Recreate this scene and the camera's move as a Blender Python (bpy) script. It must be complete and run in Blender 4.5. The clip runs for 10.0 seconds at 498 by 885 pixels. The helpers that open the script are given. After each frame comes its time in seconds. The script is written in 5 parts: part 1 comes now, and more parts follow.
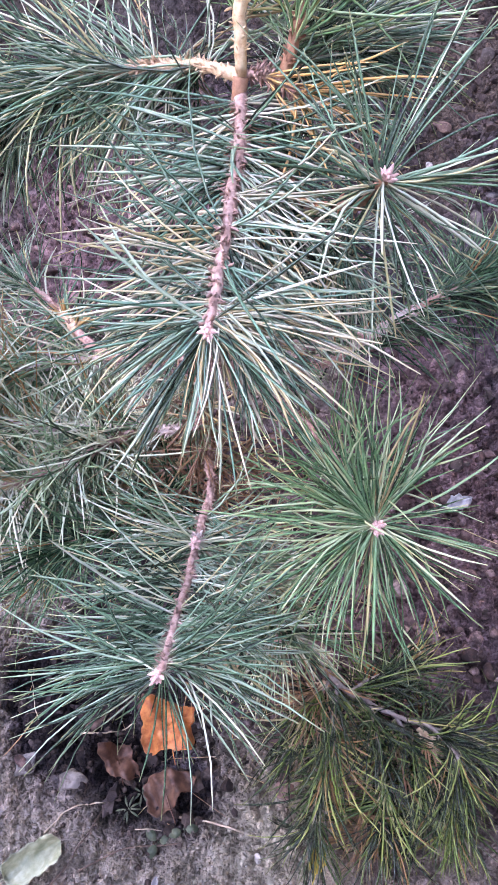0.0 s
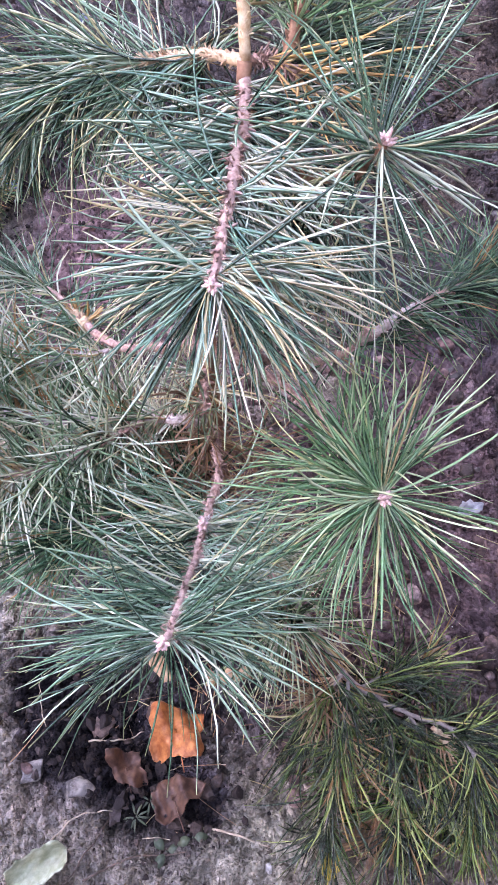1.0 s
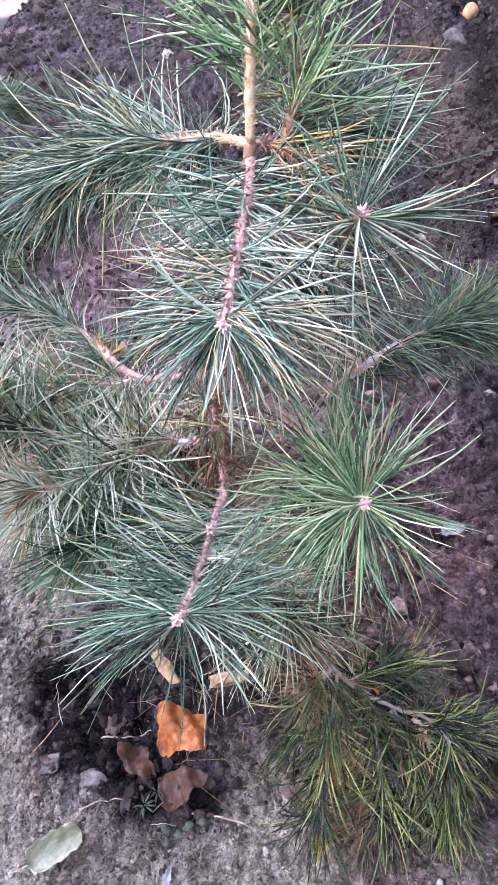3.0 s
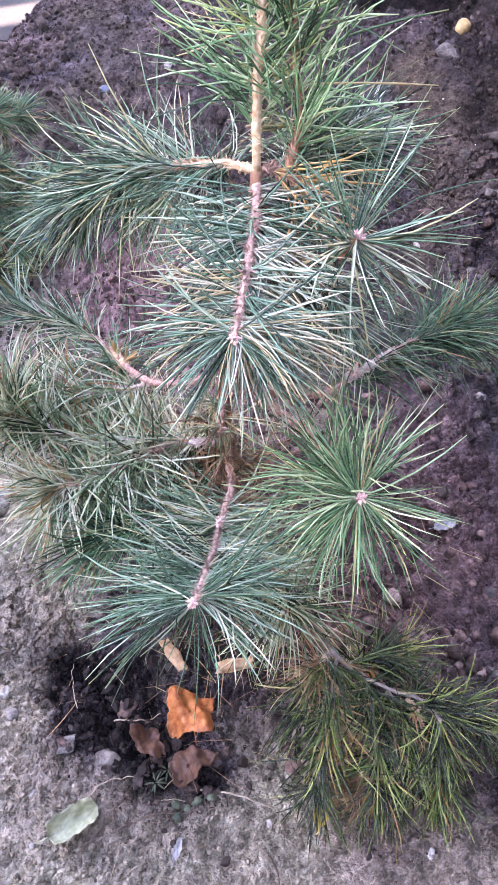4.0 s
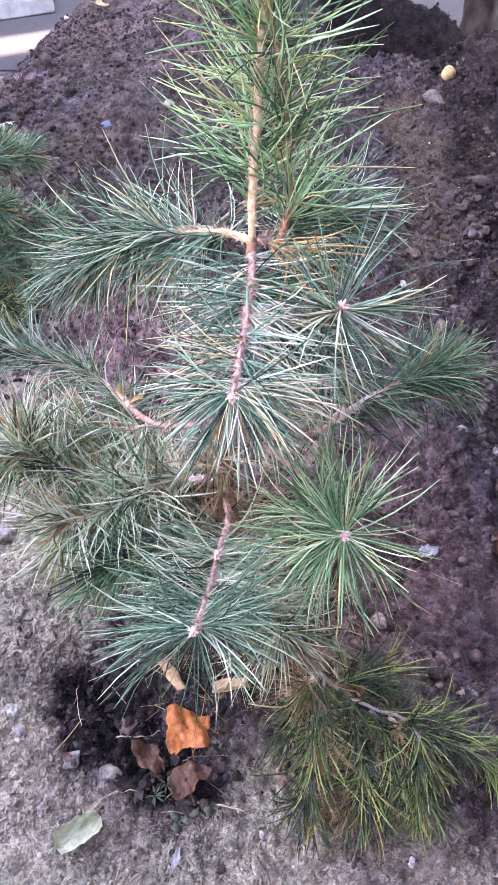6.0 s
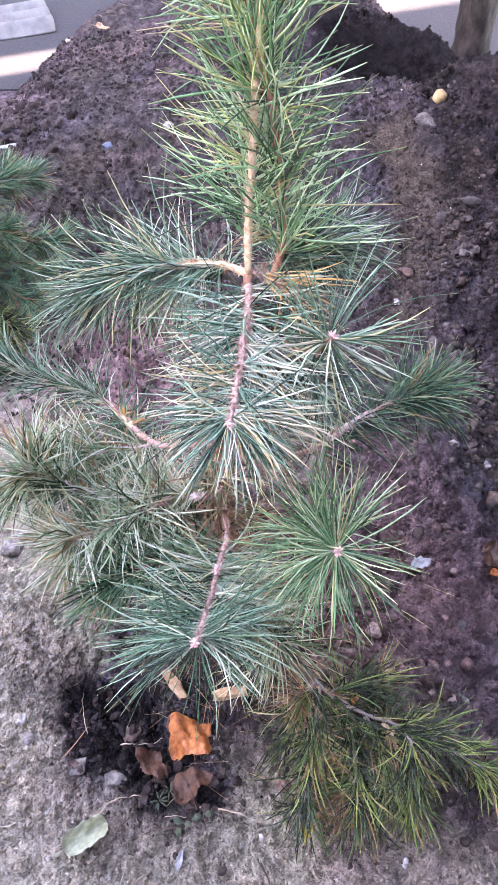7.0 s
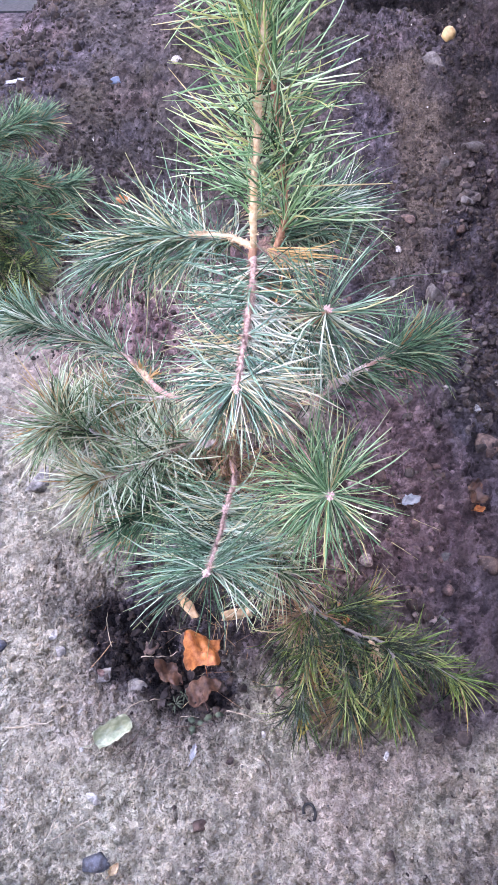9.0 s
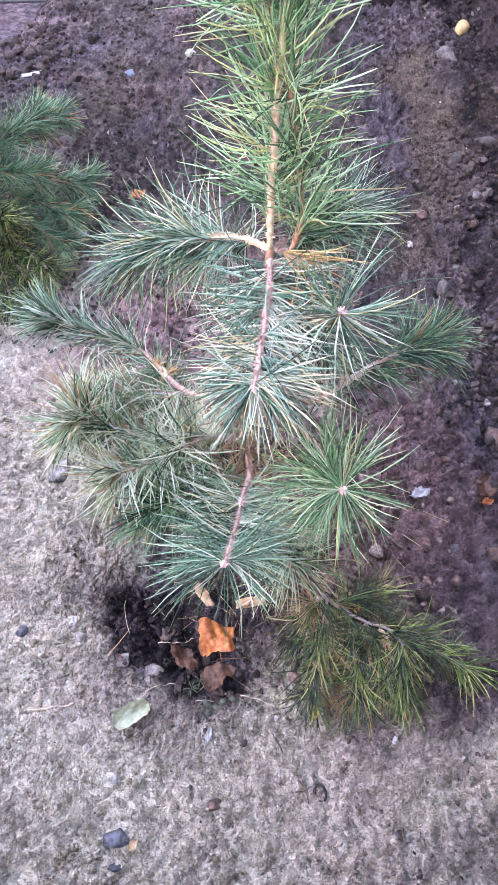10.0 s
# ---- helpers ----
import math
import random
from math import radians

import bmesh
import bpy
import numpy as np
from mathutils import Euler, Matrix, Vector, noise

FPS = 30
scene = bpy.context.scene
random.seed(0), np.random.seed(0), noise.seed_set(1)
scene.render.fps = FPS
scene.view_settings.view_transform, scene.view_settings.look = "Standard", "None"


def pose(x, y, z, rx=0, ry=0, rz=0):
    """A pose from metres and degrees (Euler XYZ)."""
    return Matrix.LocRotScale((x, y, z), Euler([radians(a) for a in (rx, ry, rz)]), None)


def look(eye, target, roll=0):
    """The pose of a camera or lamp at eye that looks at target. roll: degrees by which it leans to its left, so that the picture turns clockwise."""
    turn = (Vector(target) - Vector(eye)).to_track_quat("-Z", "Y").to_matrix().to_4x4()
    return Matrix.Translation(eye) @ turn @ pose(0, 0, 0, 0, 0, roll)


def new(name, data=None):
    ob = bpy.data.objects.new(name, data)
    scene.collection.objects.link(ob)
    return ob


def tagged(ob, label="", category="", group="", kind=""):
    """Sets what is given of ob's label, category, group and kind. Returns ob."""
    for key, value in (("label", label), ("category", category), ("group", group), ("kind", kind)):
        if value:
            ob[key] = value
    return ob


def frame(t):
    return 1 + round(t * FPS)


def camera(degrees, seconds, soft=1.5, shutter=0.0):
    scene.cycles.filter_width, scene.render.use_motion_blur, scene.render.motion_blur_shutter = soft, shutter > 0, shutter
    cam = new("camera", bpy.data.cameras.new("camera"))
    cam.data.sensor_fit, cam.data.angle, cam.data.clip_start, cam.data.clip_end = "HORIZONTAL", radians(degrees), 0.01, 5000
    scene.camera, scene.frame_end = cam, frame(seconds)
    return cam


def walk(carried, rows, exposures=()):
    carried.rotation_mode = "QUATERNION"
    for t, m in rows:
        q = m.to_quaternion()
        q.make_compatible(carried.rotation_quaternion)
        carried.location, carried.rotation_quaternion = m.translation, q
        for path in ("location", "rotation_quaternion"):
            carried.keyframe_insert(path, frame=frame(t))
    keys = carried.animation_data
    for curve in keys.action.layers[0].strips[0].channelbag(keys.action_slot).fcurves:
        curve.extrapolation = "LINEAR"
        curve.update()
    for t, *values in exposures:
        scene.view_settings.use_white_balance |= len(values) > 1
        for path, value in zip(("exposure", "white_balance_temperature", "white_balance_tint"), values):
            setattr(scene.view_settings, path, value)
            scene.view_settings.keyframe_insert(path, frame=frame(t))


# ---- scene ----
cam = camera(39.0, 10.0, 1.25)
PATH = [
    (0, (0.04, -0.034, 1.282), (-0.045, 1.067, -0.385), -2.6),
    (0.5, (0.048, -0.068, 1.261), (-0.046, 1.07, -0.381), -3.1),
    (1, (0.048, -0.096, 1.243), (-0.075, 1.104, -0.352), -4.1),
    (1.5, (0.042, -0.116, 1.256), (-0.081, 1.112, -0.318), -3.8),
    (2, (0.05, -0.141, 1.282), (-0.094, 1.119, -0.264), -4.3),
    (2.2, (0.056, -0.153, 1.295), (-0.074, 1.118, -0.243), -3.6),
    (3.3, (0.057, -0.225, 1.35), (-0.072, 1.06, -0.178), -3.5),
    (3.5, (0.05, -0.24, 1.361), (-0.065, 1.044, -0.168), -3.1),
    (4, (0.049, -0.259, 1.401), (-0.072, 1.027, -0.126), -3.3),
    (4.5, (0.043, -0.27, 1.442), (-0.09, 1.029, -0.073), -3.1),
    (5, (0.044, -0.277, 1.469), (-0.081, 1.023, -0.045), -2.6),
    (5.5, (0.049, -0.284, 1.488), (-0.062, 1.027, -0.019), -2.5),
    (6.8, (0.059, -0.313, 1.557), (-0.044, 1.012, 0.062), -2.5),
    (7, (0.061, -0.32, 1.571), (-0.046, 1.013, 0.084), -2.8),
    (7.5, (0.064, -0.342, 1.605), (-0.033, 0.971, 0.1), -2.6),
    (8, (0.073, -0.359, 1.649), (-0.029, 0.915, 0.11), -2.9),
    (8.5, (0.078, -0.37, 1.688), (-0.029, 0.845, 0.103), -3.3),
    (9, (0.076, -0.376, 1.722), (-0.052, 0.791, 0.103), -3.9),
    (9.5, (0.069, -0.381, 1.748), (-0.07, 0.77, 0.119), -3.9),
    (10, (0.066, -0.393, 1.771), (-0.087, 0.744, 0.133), -4.8),
]
EXPOSURE = [(0.0, 4.96, 7600, 42), (3.5, 5.09, 7600, 40), (7.0, 5.15, 7650, 39), (8.5, 5.23, 7650, 36), (10.0, 5.30, 7650, 36)]
walk(cam, [(t, look(eye, target, roll)) for t, eye, target, roll in PATH], EXPOSURE)

# ---- world and light: open shade, low sun let through a gap between two added walls ----
SUN_ELEVATION, SUN_AZIMUTH = radians(22), radians(248.2)
world = bpy.data.worlds.new("sky")
scene.world = world
world.use_nodes = True
sky = world.node_tree.nodes.new("ShaderNodeTexSky")
sky.sky_type, sky.sun_disc = "NISHITA", False
sky.sun_elevation, sky.sun_rotation = SUN_ELEVATION, SUN_AZIMUTH
background = world.node_tree.nodes["Background"]
background.inputs["Strength"].default_value = 0.15
world.node_tree.links.new(sky.outputs["Color"], background.inputs["Color"])
lamp = bpy.data.lights.new("sun", "SUN")
lamp.energy, lamp.angle, lamp.color = 5.0, radians(0.5), (1.0, 0.93, 0.82)
sun_way = Vector((math.sin(SUN_AZIMUTH) * math.cos(SUN_ELEVATION), math.cos(SUN_AZIMUTH) * math.cos(SUN_ELEVATION), math.sin(SUN_ELEVATION)))
sun = new("sun", lamp)
sun.matrix_world = Matrix.Translation((-30, 5.6, 12)) @ sun_way.to_track_quat("Z", "Y").to_matrix().to_4x4()


# ---- materials ----
class Nodes:
    """A small builder for node materials."""

    def __init__(self, name, roughness=0.8, specular=0.4):
        self.mat = bpy.data.materials.new(name)
        self.mat.use_nodes = True
        self.tree = self.mat.node_tree
        self.out = self.tree.nodes["Principled BSDF"]
        self.out.inputs["Roughness"].default_value = roughness
        self.out.inputs["Specular IOR Level"].default_value = specular

    def node(self, kind, **values):
        n = self.tree.nodes.new(kind)
        for key, value in values.items():
            n.inputs[key].default_value = value
        return n

    def link(self, a, b):
        self.tree.links.new(a, b)

    def place(self):
        return self.node("ShaderNodeTexCoord").outputs["Object"]

    def world_place(self):
        return self.node("ShaderNodeNewGeometry").outputs["Position"]

    def noise(self, vector, scale, detail=4.0, rough=0.6):
        n = self.node("ShaderNodeTexNoise", Scale=scale, Detail=detail, Roughness=rough)
        self.link(vector, n.inputs["Vector"])
        return n.outputs["Fac"]

    def ramp(self, fac, stops):
        r = self.node("ShaderNodeValToRGB")
        e = r.color_ramp.elements
        while len(e) < len(stops):
            e.new(0.5)
        for el, (at, c) in zip(e, stops):
            el.position, el.color = at, (c, c, c, 1) if isinstance(c, (int, float)) else (*c, 1)
        self.link(fac, r.inputs["Fac"])
        return r.outputs["Color"]

    def mix(self, fac, a, b, blend="MIX"):
        m = self.tree.nodes.new("ShaderNodeMix")
        m.data_type, m.blend_type = "RGBA", blend
        for socket, value in ((m.inputs[0], fac), (m.inputs[6], a), (m.inputs[7], b)):
            if isinstance(value, bpy.types.NodeSocket):
                self.link(value, socket)
            elif isinstance(value, tuple):
                socket.default_value = (*value, 1)
            else:
                socket.default_value = value
        return m.outputs[2]

    def island(self):
        return self.node("ShaderNodeNewGeometry").outputs["Random Per Island"]

    def random(self):
        return self.node("ShaderNodeObjectInfo").outputs["Random"]

    def attribute(self, name):
        a = self.node("ShaderNodeAttribute")
        a.attribute_name = name
        return a.outputs["Fac"]

    def colour(self, socket):
        self.link(socket, self.out.inputs["Base Color"])
        return self

    def bump(self, height, strength=0.5, distance=0.002):
        b = self.node("ShaderNodeBump", Strength=strength, Distance=distance)
        self.link(height, b.inputs["Height"])
        self.link(b.outputs["Normal"], self.out.inputs["Normal"])
        return self


def needle_material(name, stops, roughness=0.34, translucent=0.06):
    m = Nodes(name, 0.7 * roughness, 0.42)
    hue = m.ramp(m.attribute("hue"), stops)
    along = m.attribute("along")
    based = m.mix(m.ramp(along, [(0.0, 1.0), (0.10, 0.0)]), hue, (0.42, 0.36, 0.26))
    tipped = m.mix(m.ramp(along, [(0.86, 0.0), (1.0, 0.55)]), based, (0.34, 0.33, 0.14))
    fleck = m.noise(m.place(), 420, 2)
    tipped = m.mix(m.ramp(fleck, [(0.45, 0.0), (0.75, 0.25)]), tipped, (0.27, 0.40, 0.29))
    m.colour(tipped)
    glow = m.node("ShaderNodeBsdfTranslucent")
    m.link(tipped, glow.inputs["Color"])
    add = m.node("ShaderNodeMixShader", Fac=translucent)
    m.link(m.out.outputs[0], add.inputs[1])
    m.link(glow.outputs[0], add.inputs[2])
    m.link(add.outputs[0], m.tree.nodes["Material Output"].inputs["Surface"])
    return m.mat


DEEP_GREEN = (0.008, 0.028, 0.016)
DRY, STRAW = (0.30, 0.16, 0.06), (0.42, 0.34, 0.17)
# besides leaf colour, the palest stops paint in highlights, the deepest dark gaps
NEEDLE = needle_material("pine needle", [(0.0, DEEP_GREEN), (0.17, (0.034, 0.092, 0.055)), (0.36, (0.10, 0.225, 0.15)), (0.56, (0.27, 0.37, 0.26)), (0.78, (0.60, 0.60, 0.48)), (0.93, (0.44, 0.40, 0.24)), (0.985, STRAW)])
NEEDLE_TEAL = needle_material("teal needle", [(0.0, DEEP_GREEN), (0.22, (0.032, 0.086, 0.046)), (0.46, (0.092, 0.202, 0.118)), (0.70, (0.21, 0.335, 0.225)), (0.88, (0.50, 0.56, 0.43)), (0.97, (0.40, 0.39, 0.20))])
NEEDLE_DARK = needle_material("dark needle", [(0.0, (0.006, 0.024, 0.012)), (0.4, (0.026, 0.085, 0.038)), (0.72, (0.065, 0.175, 0.082)), (0.93, (0.18, 0.32, 0.17)), (0.98, DRY)], 0.36)
NEEDLE_LEADER = needle_material("leader needle", [(0.0, (0.012, 0.042, 0.018)), (0.25, (0.058, 0.165, 0.066)), (0.52, (0.15, 0.33, 0.14)), (0.78, (0.46, 0.65, 0.38)), (0.90, (0.36, 0.47, 0.14)), (0.985, STRAW)])
NEEDLE_OLIVE = needle_material("olive needle", [(0.0, (0.014, 0.036, 0.014)), (0.15, (0.07, 0.15, 0.068)), (0.38, (0.22, 0.34, 0.18)), (0.62, (0.60, 0.66, 0.49)), (0.87, (0.46, 0.41, 0.24)), (0.96, DRY)], 0.35)
# olive needles; dark base and bright end carry painted shade and highlights
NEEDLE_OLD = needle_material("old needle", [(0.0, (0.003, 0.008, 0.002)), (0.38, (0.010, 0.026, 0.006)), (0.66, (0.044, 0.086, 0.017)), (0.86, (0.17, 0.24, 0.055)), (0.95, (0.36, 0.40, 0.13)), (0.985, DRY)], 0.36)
NEEDLE_FRESH = needle_material("fresh needle", [(0.0, (0.016, 0.055, 0.022)), (0.24, (0.06, 0.165, 0.07)), (0.50, (0.17, 0.34, 0.16)), (0.76, (0.50, 0.63, 0.38)), (0.92, (0.42, 0.45, 0.20)), (0.99, STRAW)], 0.35)
NEEDLE_MIXED = needle_material("yellowing needle", [(0.0, (0.08, 0.13, 0.06)), (0.35, (0.22, 0.28, 0.17)), (0.6, (0.46, 0.46, 0.33)), (0.75, (0.34, 0.33, 0.15)), (0.88, STRAW), (0.97, DRY)], 0.45)
NEEDLE_AMBER = needle_material("amber needle", [(0.0, (0.34, 0.17, 0.06)), (0.5, (0.50, 0.30, 0.10)), (0.9, STRAW)], 0.45)
NEEDLE_DRY = needle_material("dead needle", [(0.0, (0.13, 0.06, 0.03)), (0.4, (0.24, 0.11, 0.05)), (0.75, (0.34, 0.18, 0.08)), (0.95, STRAW)], 0.55)


def wood(name, dark, light, scale=120.0, stretch=1.0):
    m = Nodes(name, 0.75, 0.3)
    size = m.node("ShaderNodeMapping", Scale=(1.0, 1.0, stretch))
    m.link(m.place(), size.inputs["Vector"])
    p = size.outputs["Vector"]
    grain = m.noise(p, scale, 5)
    patch = m.noise(p, scale * 0.2, 3)
    c = m.mix(m.ramp(grain, [(0.35, 0.0), (0.65, 1.0)]), dark, light)
    m.colour(m.mix(m.ramp(patch, [(0.4, 0.0), (0.7, 0.5)]), c, tuple(v * 0.55 for v in dark)))
    return m.bump(grain, 0.7, 0.0015).mat


BARK = wood("trunk bark", (0.22, 0.10, 0.055), (0.42, 0.24, 0.15))
LEADER = wood("leader bark", (0.40, 0.25, 0.13), (0.66, 0.55, 0.37))
TWIG = wood("twig bark", (0.22, 0.12, 0.095), (0.50, 0.34, 0.28), 160)
TWIG_PALE = wood("pale twig bark", (0.40, 0.26, 0.15), (0.66, 0.50, 0.34), 160)
TWIG_WHITE = wood("whitish twig bark", (0.40, 0.31, 0.27), (0.70, 0.60, 0.55), 160)
TWIG_GREY = wood("grey twig bark", (0.16, 0.135, 0.12), (0.34, 0.29, 0.26), 160)
BUD = wood("bud scales", (0.50, 0.28, 0.24), (0.80, 0.58, 0.53), 400)


def soil_material():
    m = Nodes("soil", 0.97, 0.06)
    p = m.world_place()
    broad, mid, fine = m.noise(p, 2.2, 3), m.noise(p, 17, 5), m.noise(p, 150, 6, 0.7)
    damp_shade = m.attribute("damp_shade")
    dry = m.mix(m.ramp(mid, [(0.35, 0.0), (0.68, 1.0)]), (0.41, 0.366, 0.278), (0.58, 0.535, 0.415))
    dry = m.mix(m.ramp(broad, [(0.42, 0.0), (0.62, 0.55)]), dry, (0.46, 0.375, 0.295))
    wet = m.mix(m.ramp(mid, [(0.35, 0.0), (0.7, 1.0)]), (0.036, 0.031, 0.037), (0.164, 0.138, 0.154))
    dry = m.mix(m.ramp(m.noise(p, 38, 4, 0.65), [(0.36, 0.22), (0.50, 0.0)]), dry, (0.17, 0.148, 0.122))
    dry = m.mix(m.ramp(m.noise(p, 7, 5, 0.7), [(0.38, 0.22), (0.50, 0.0)]), dry, (0.20, 0.175, 0.145))
    dry = m.mix(m.attribute("loam"), dry, m.mix(m.ramp(mid, [(0.35, 0.0), (0.7, 1.0)]), (0.037, 0.0305, 0.0250), (0.126, 0.104, 0.084)))
    crust = m.mix(m.ramp(fine, [(0.35, 0.0), (0.65, 1.0)]), (0.06, 0.046, 0.037), (0.145, 0.114, 0.092))
    dry = m.mix(m.mix(1.0, m.attribute("loam"), m.ramp(m.noise(p, 3.4, 5, 0.62), [(0.52, 0.0), (0.66, 0.5)]), "MULTIPLY"), dry, crust)
    c = m.mix(damp_shade, dry, wet)
    c = m.mix(m.attribute("crust"), c, crust)
    reds = m.mix(m.ramp(mid, [(0.35, 0.0), (0.7, 1.0)]), (0.135, 0.078, 0.078), (0.50, 0.315, 0.310))
    c = m.mix(m.mix(1.0, m.attribute("red"), (0.8, 0.8, 0.8), "MULTIPLY"), c, reds)
    # near-black for the wet hole, and for the pit's painted shade
    c = m.mix(m.attribute("wet_shade"), c, m.mix(m.ramp(mid, [(0.35, 0.0), (0.7, 1.0)]), (0.006, 0.0053, 0.006), (0.024, 0.0205, 0.022)))
    ripple = m.node("ShaderNodeTexNoise", Scale=90.0, Detail=3.0)
    m.link(p, ripple.inputs["Vector"])
    warp = m.mix(0.010, p, ripple.outputs["Color"], "ADD")
    crumbs, grains = m.node("ShaderNodeTexVoronoi", Scale=68.0), m.node("ShaderNodeTexVoronoi", Scale=165.0)
    for cells, low_end in ((crumbs, 0.55), (grains, 0.85)):
        m.link(warp, cells.inputs["Vector"])
        split = m.node("ShaderNodeSeparateColor")
        m.link(cells.outputs["Color"], split.inputs[0])
        c = m.mix(1.0, c, m.ramp(split.outputs[0], [(0.05, low_end), (0.9, 1.0)]), "MULTIPLY")
    c = m.mix(m.ramp(fine, [(0.36, 0.4), (0.48, 0.0)]), c, (0.02, 0.016, 0.014))
    c = m.mix(m.ramp(fine, [(0.62, 0.0), (0.76, 0.22)]), c, (0.36, 0.34, 0.315))
    grit = m.node("ShaderNodeTexVoronoi", Scale=190.0)
    m.link(p, grit.inputs["Vector"])
    pick = m.ramp(grit.outputs["Distance"], [(0.08, 0.4), (0.14, 0.0)])
    some = m.ramp(m.noise(p, 60, 2), [(0.62, 0.0), (0.66, 1.0)])
    c = m.mix(m.mix(1.0, pick, some, "MULTIPLY"), c, (0.55, 0.52, 0.48))
    m.colour(c)
    height = m.mix(0.5, m.noise(p, 38, 8, 0.8), m.noise(p, 130, 6, 0.8))
    height = m.mix(0.45, height, m.ramp(crumbs.outputs["Distance"], [(0.1, 1.0), (0.8, 0.0)]))
    height = m.mix(0.35, height, m.ramp(grains.outputs["Distance"], [(0.1, 1.0), (0.8, 0.0)]))
    return m.bump(height, 1.0, 0.022).mat


SOIL = soil_material()


def stone_material(name, stops, scale=55.0, random_by="island", rough=0.85, speck=0.2):
    m = Nodes(name, rough, 0.12)
    p = m.world_place()
    base = m.ramp(m.island() if random_by == "island" else m.random(), stops)
    n = m.noise(p, scale, 5, 0.65)
    c = m.mix(m.ramp(n, [(0.40, 0.7), (0.62, 0.0)]), base, (0.016, 0.0125, 0.0115))
    c = m.mix(m.ramp(m.noise(p, scale * 4, 3), [(0.6, 0.0), (0.75, speck)]), c, (0.35, 0.32, 0.30))
    m.colour(c)
    return m.bump(n, 0.6, 0.003).mat


CLOD = stone_material("soil crumbs", [(0.0, (0.015, 0.011, 0.010)), (0.5, (0.048, 0.035, 0.031)), (0.88, (0.070, 0.052, 0.046)), (1.0, (0.09, 0.068, 0.06))], 90, speck=0.05)
LUMP = stone_material("heap lumps", [(0.0, (0.013, 0.0105, 0.0095)), (0.6, (0.038, 0.0305, 0.027)), (0.95, (0.075, 0.061, 0.054)), (1.0, (0.14, 0.117, 0.104))], 90, speck=0.05)
RED_CLOD = stone_material("reddish clods", [(0.0, (0.055, 0.033, 0.029)), (0.5, (0.14, 0.086, 0.077)), (0.9, (0.25, 0.165, 0.148)), (1.0, (0.33, 0.235, 0.21))], 80, speck=0.06)
DRY_CRUMB = stone_material("dry crumbs", [(0.0, (0.11, 0.097, 0.088)), (0.6, (0.22, 0.20, 0.18)), (1.0, (0.31, 0.287, 0.26))], 120, speck=0.08)
GRAVEL = stone_material("pebbles", [(0.0, (0.07, 0.055, 0.05)), (0.6, (0.14, 0.113, 0.10)), (0.93, (0.24, 0.205, 0.185)), (1.0, (0.40, 0.375, 0.34))], 70)
GRAVEL_BROWN = stone_material("brown gravel", [(0.0, (0.026, 0.0195, 0.018)), (0.6, (0.06, 0.045, 0.040)), (0.95, (0.105, 0.086, 0.078)), (1.0, (0.25, 0.23, 0.215))], 70)
GRIT = stone_material("pale grit", [(0.0, (0.35, 0.33, 0.31)), (1.0, (0.8, 0.78, 0.74))], 200)
GREY_STONE = stone_material("pale grey stone", [(0.0, (0.17, 0.155, 0.14)), (1.0, (0.26, 0.24, 0.22))], 60, "object")
STONE = stone_material("stone", [(0.0, (0.055, 0.049, 0.046)), (1.0, (0.115, 0.105, 0.10))], 60, "object")
WHITE_STONE = stone_material("white stone", [(0.0, (0.28, 0.265, 0.24)), (1.0, (0.44, 0.42, 0.385))], 90, "object")
RED_STONE = stone_material("reddish stone", [(0.0, (0.085, 0.054, 0.044)), (1.0, (0.145, 0.097, 0.08))], 60, "object")
DARK_STONE = stone_material("dark stone", [(0.0, (0.05, 0.054, 0.068)), (1.0, (0.09, 0.095, 0.11))], 60, "object")


def plain(name, colour, second, roughness=0.6, scale=60.0, specular=0.25):
    m = Nodes(name, roughness, specular)
    n = m.noise(m.place(), scale, 4)
    m.colour(m.mix(m.ramp(n, [(0.35, 0.0), (0.68, 1.0)]), colour, second))
    return m.bump(n, 0.35, 0.001).mat


LEAF_ORANGE = plain("orange dead leaf", (0.19, 0.05, 0.015), (0.44, 0.165, 0.055), 0.42)
LEAF_BROWN = plain("brown dead leaf", (0.030, 0.013, 0.009), (0.105, 0.052, 0.034), 0.5)
LEAF_PALE = plain("pale dry leaf", (0.20, 0.22, 0.13), (0.37, 0.385, 0.275), 0.5, 70)
LEAF_YELLOW = plain("yellow leaf", (0.36, 0.25, 0.03), (0.50, 0.37, 0.08), 0.5)
LEAF_TAN = plain("tan dead leaf", (0.22, 0.135, 0.07), (0.44, 0.31, 0.19), 0.55)
LEAF_GREEN = plain("seedling leaf", (0.026, 0.040, 0.024), (0.070, 0.088, 0.058), 0.5)
STRAW_MAT = plain("dry stalk", (0.26, 0.205, 0.145), (0.42, 0.35, 0.26), 0.7)
ROOT = plain("dark rootlet", (0.06, 0.042, 0.033), (0.13, 0.09, 0.068), 0.8)
PAPER = plain("white scrap", (0.17, 0.172, 0.175), (0.28, 0.28, 0.278), 0.5, 90)
BLUE_PLASTIC = plain("blue plastic", (0.05, 0.10, 0.42), (0.09, 0.16, 0.55), 0.35)
GREY_BLUE = plain("grey-blue scrap", (0.05, 0.066, 0.095), (0.085, 0.108, 0.145), 0.6)
BLACK_RUBBER = plain("black ring", (0.012, 0.012, 0.013), (0.028, 0.028, 0.028), 0.8, specular=0.1)
FRUIT = plain("rotting yellow fruit", (0.36, 0.26, 0.12), (0.10, 0.06, 0.028), 0.5, 24)
ASPHALT = plain("asphalt", (0.018, 0.0185, 0.0205), (0.034, 0.0348, 0.037), 0.9, 45)
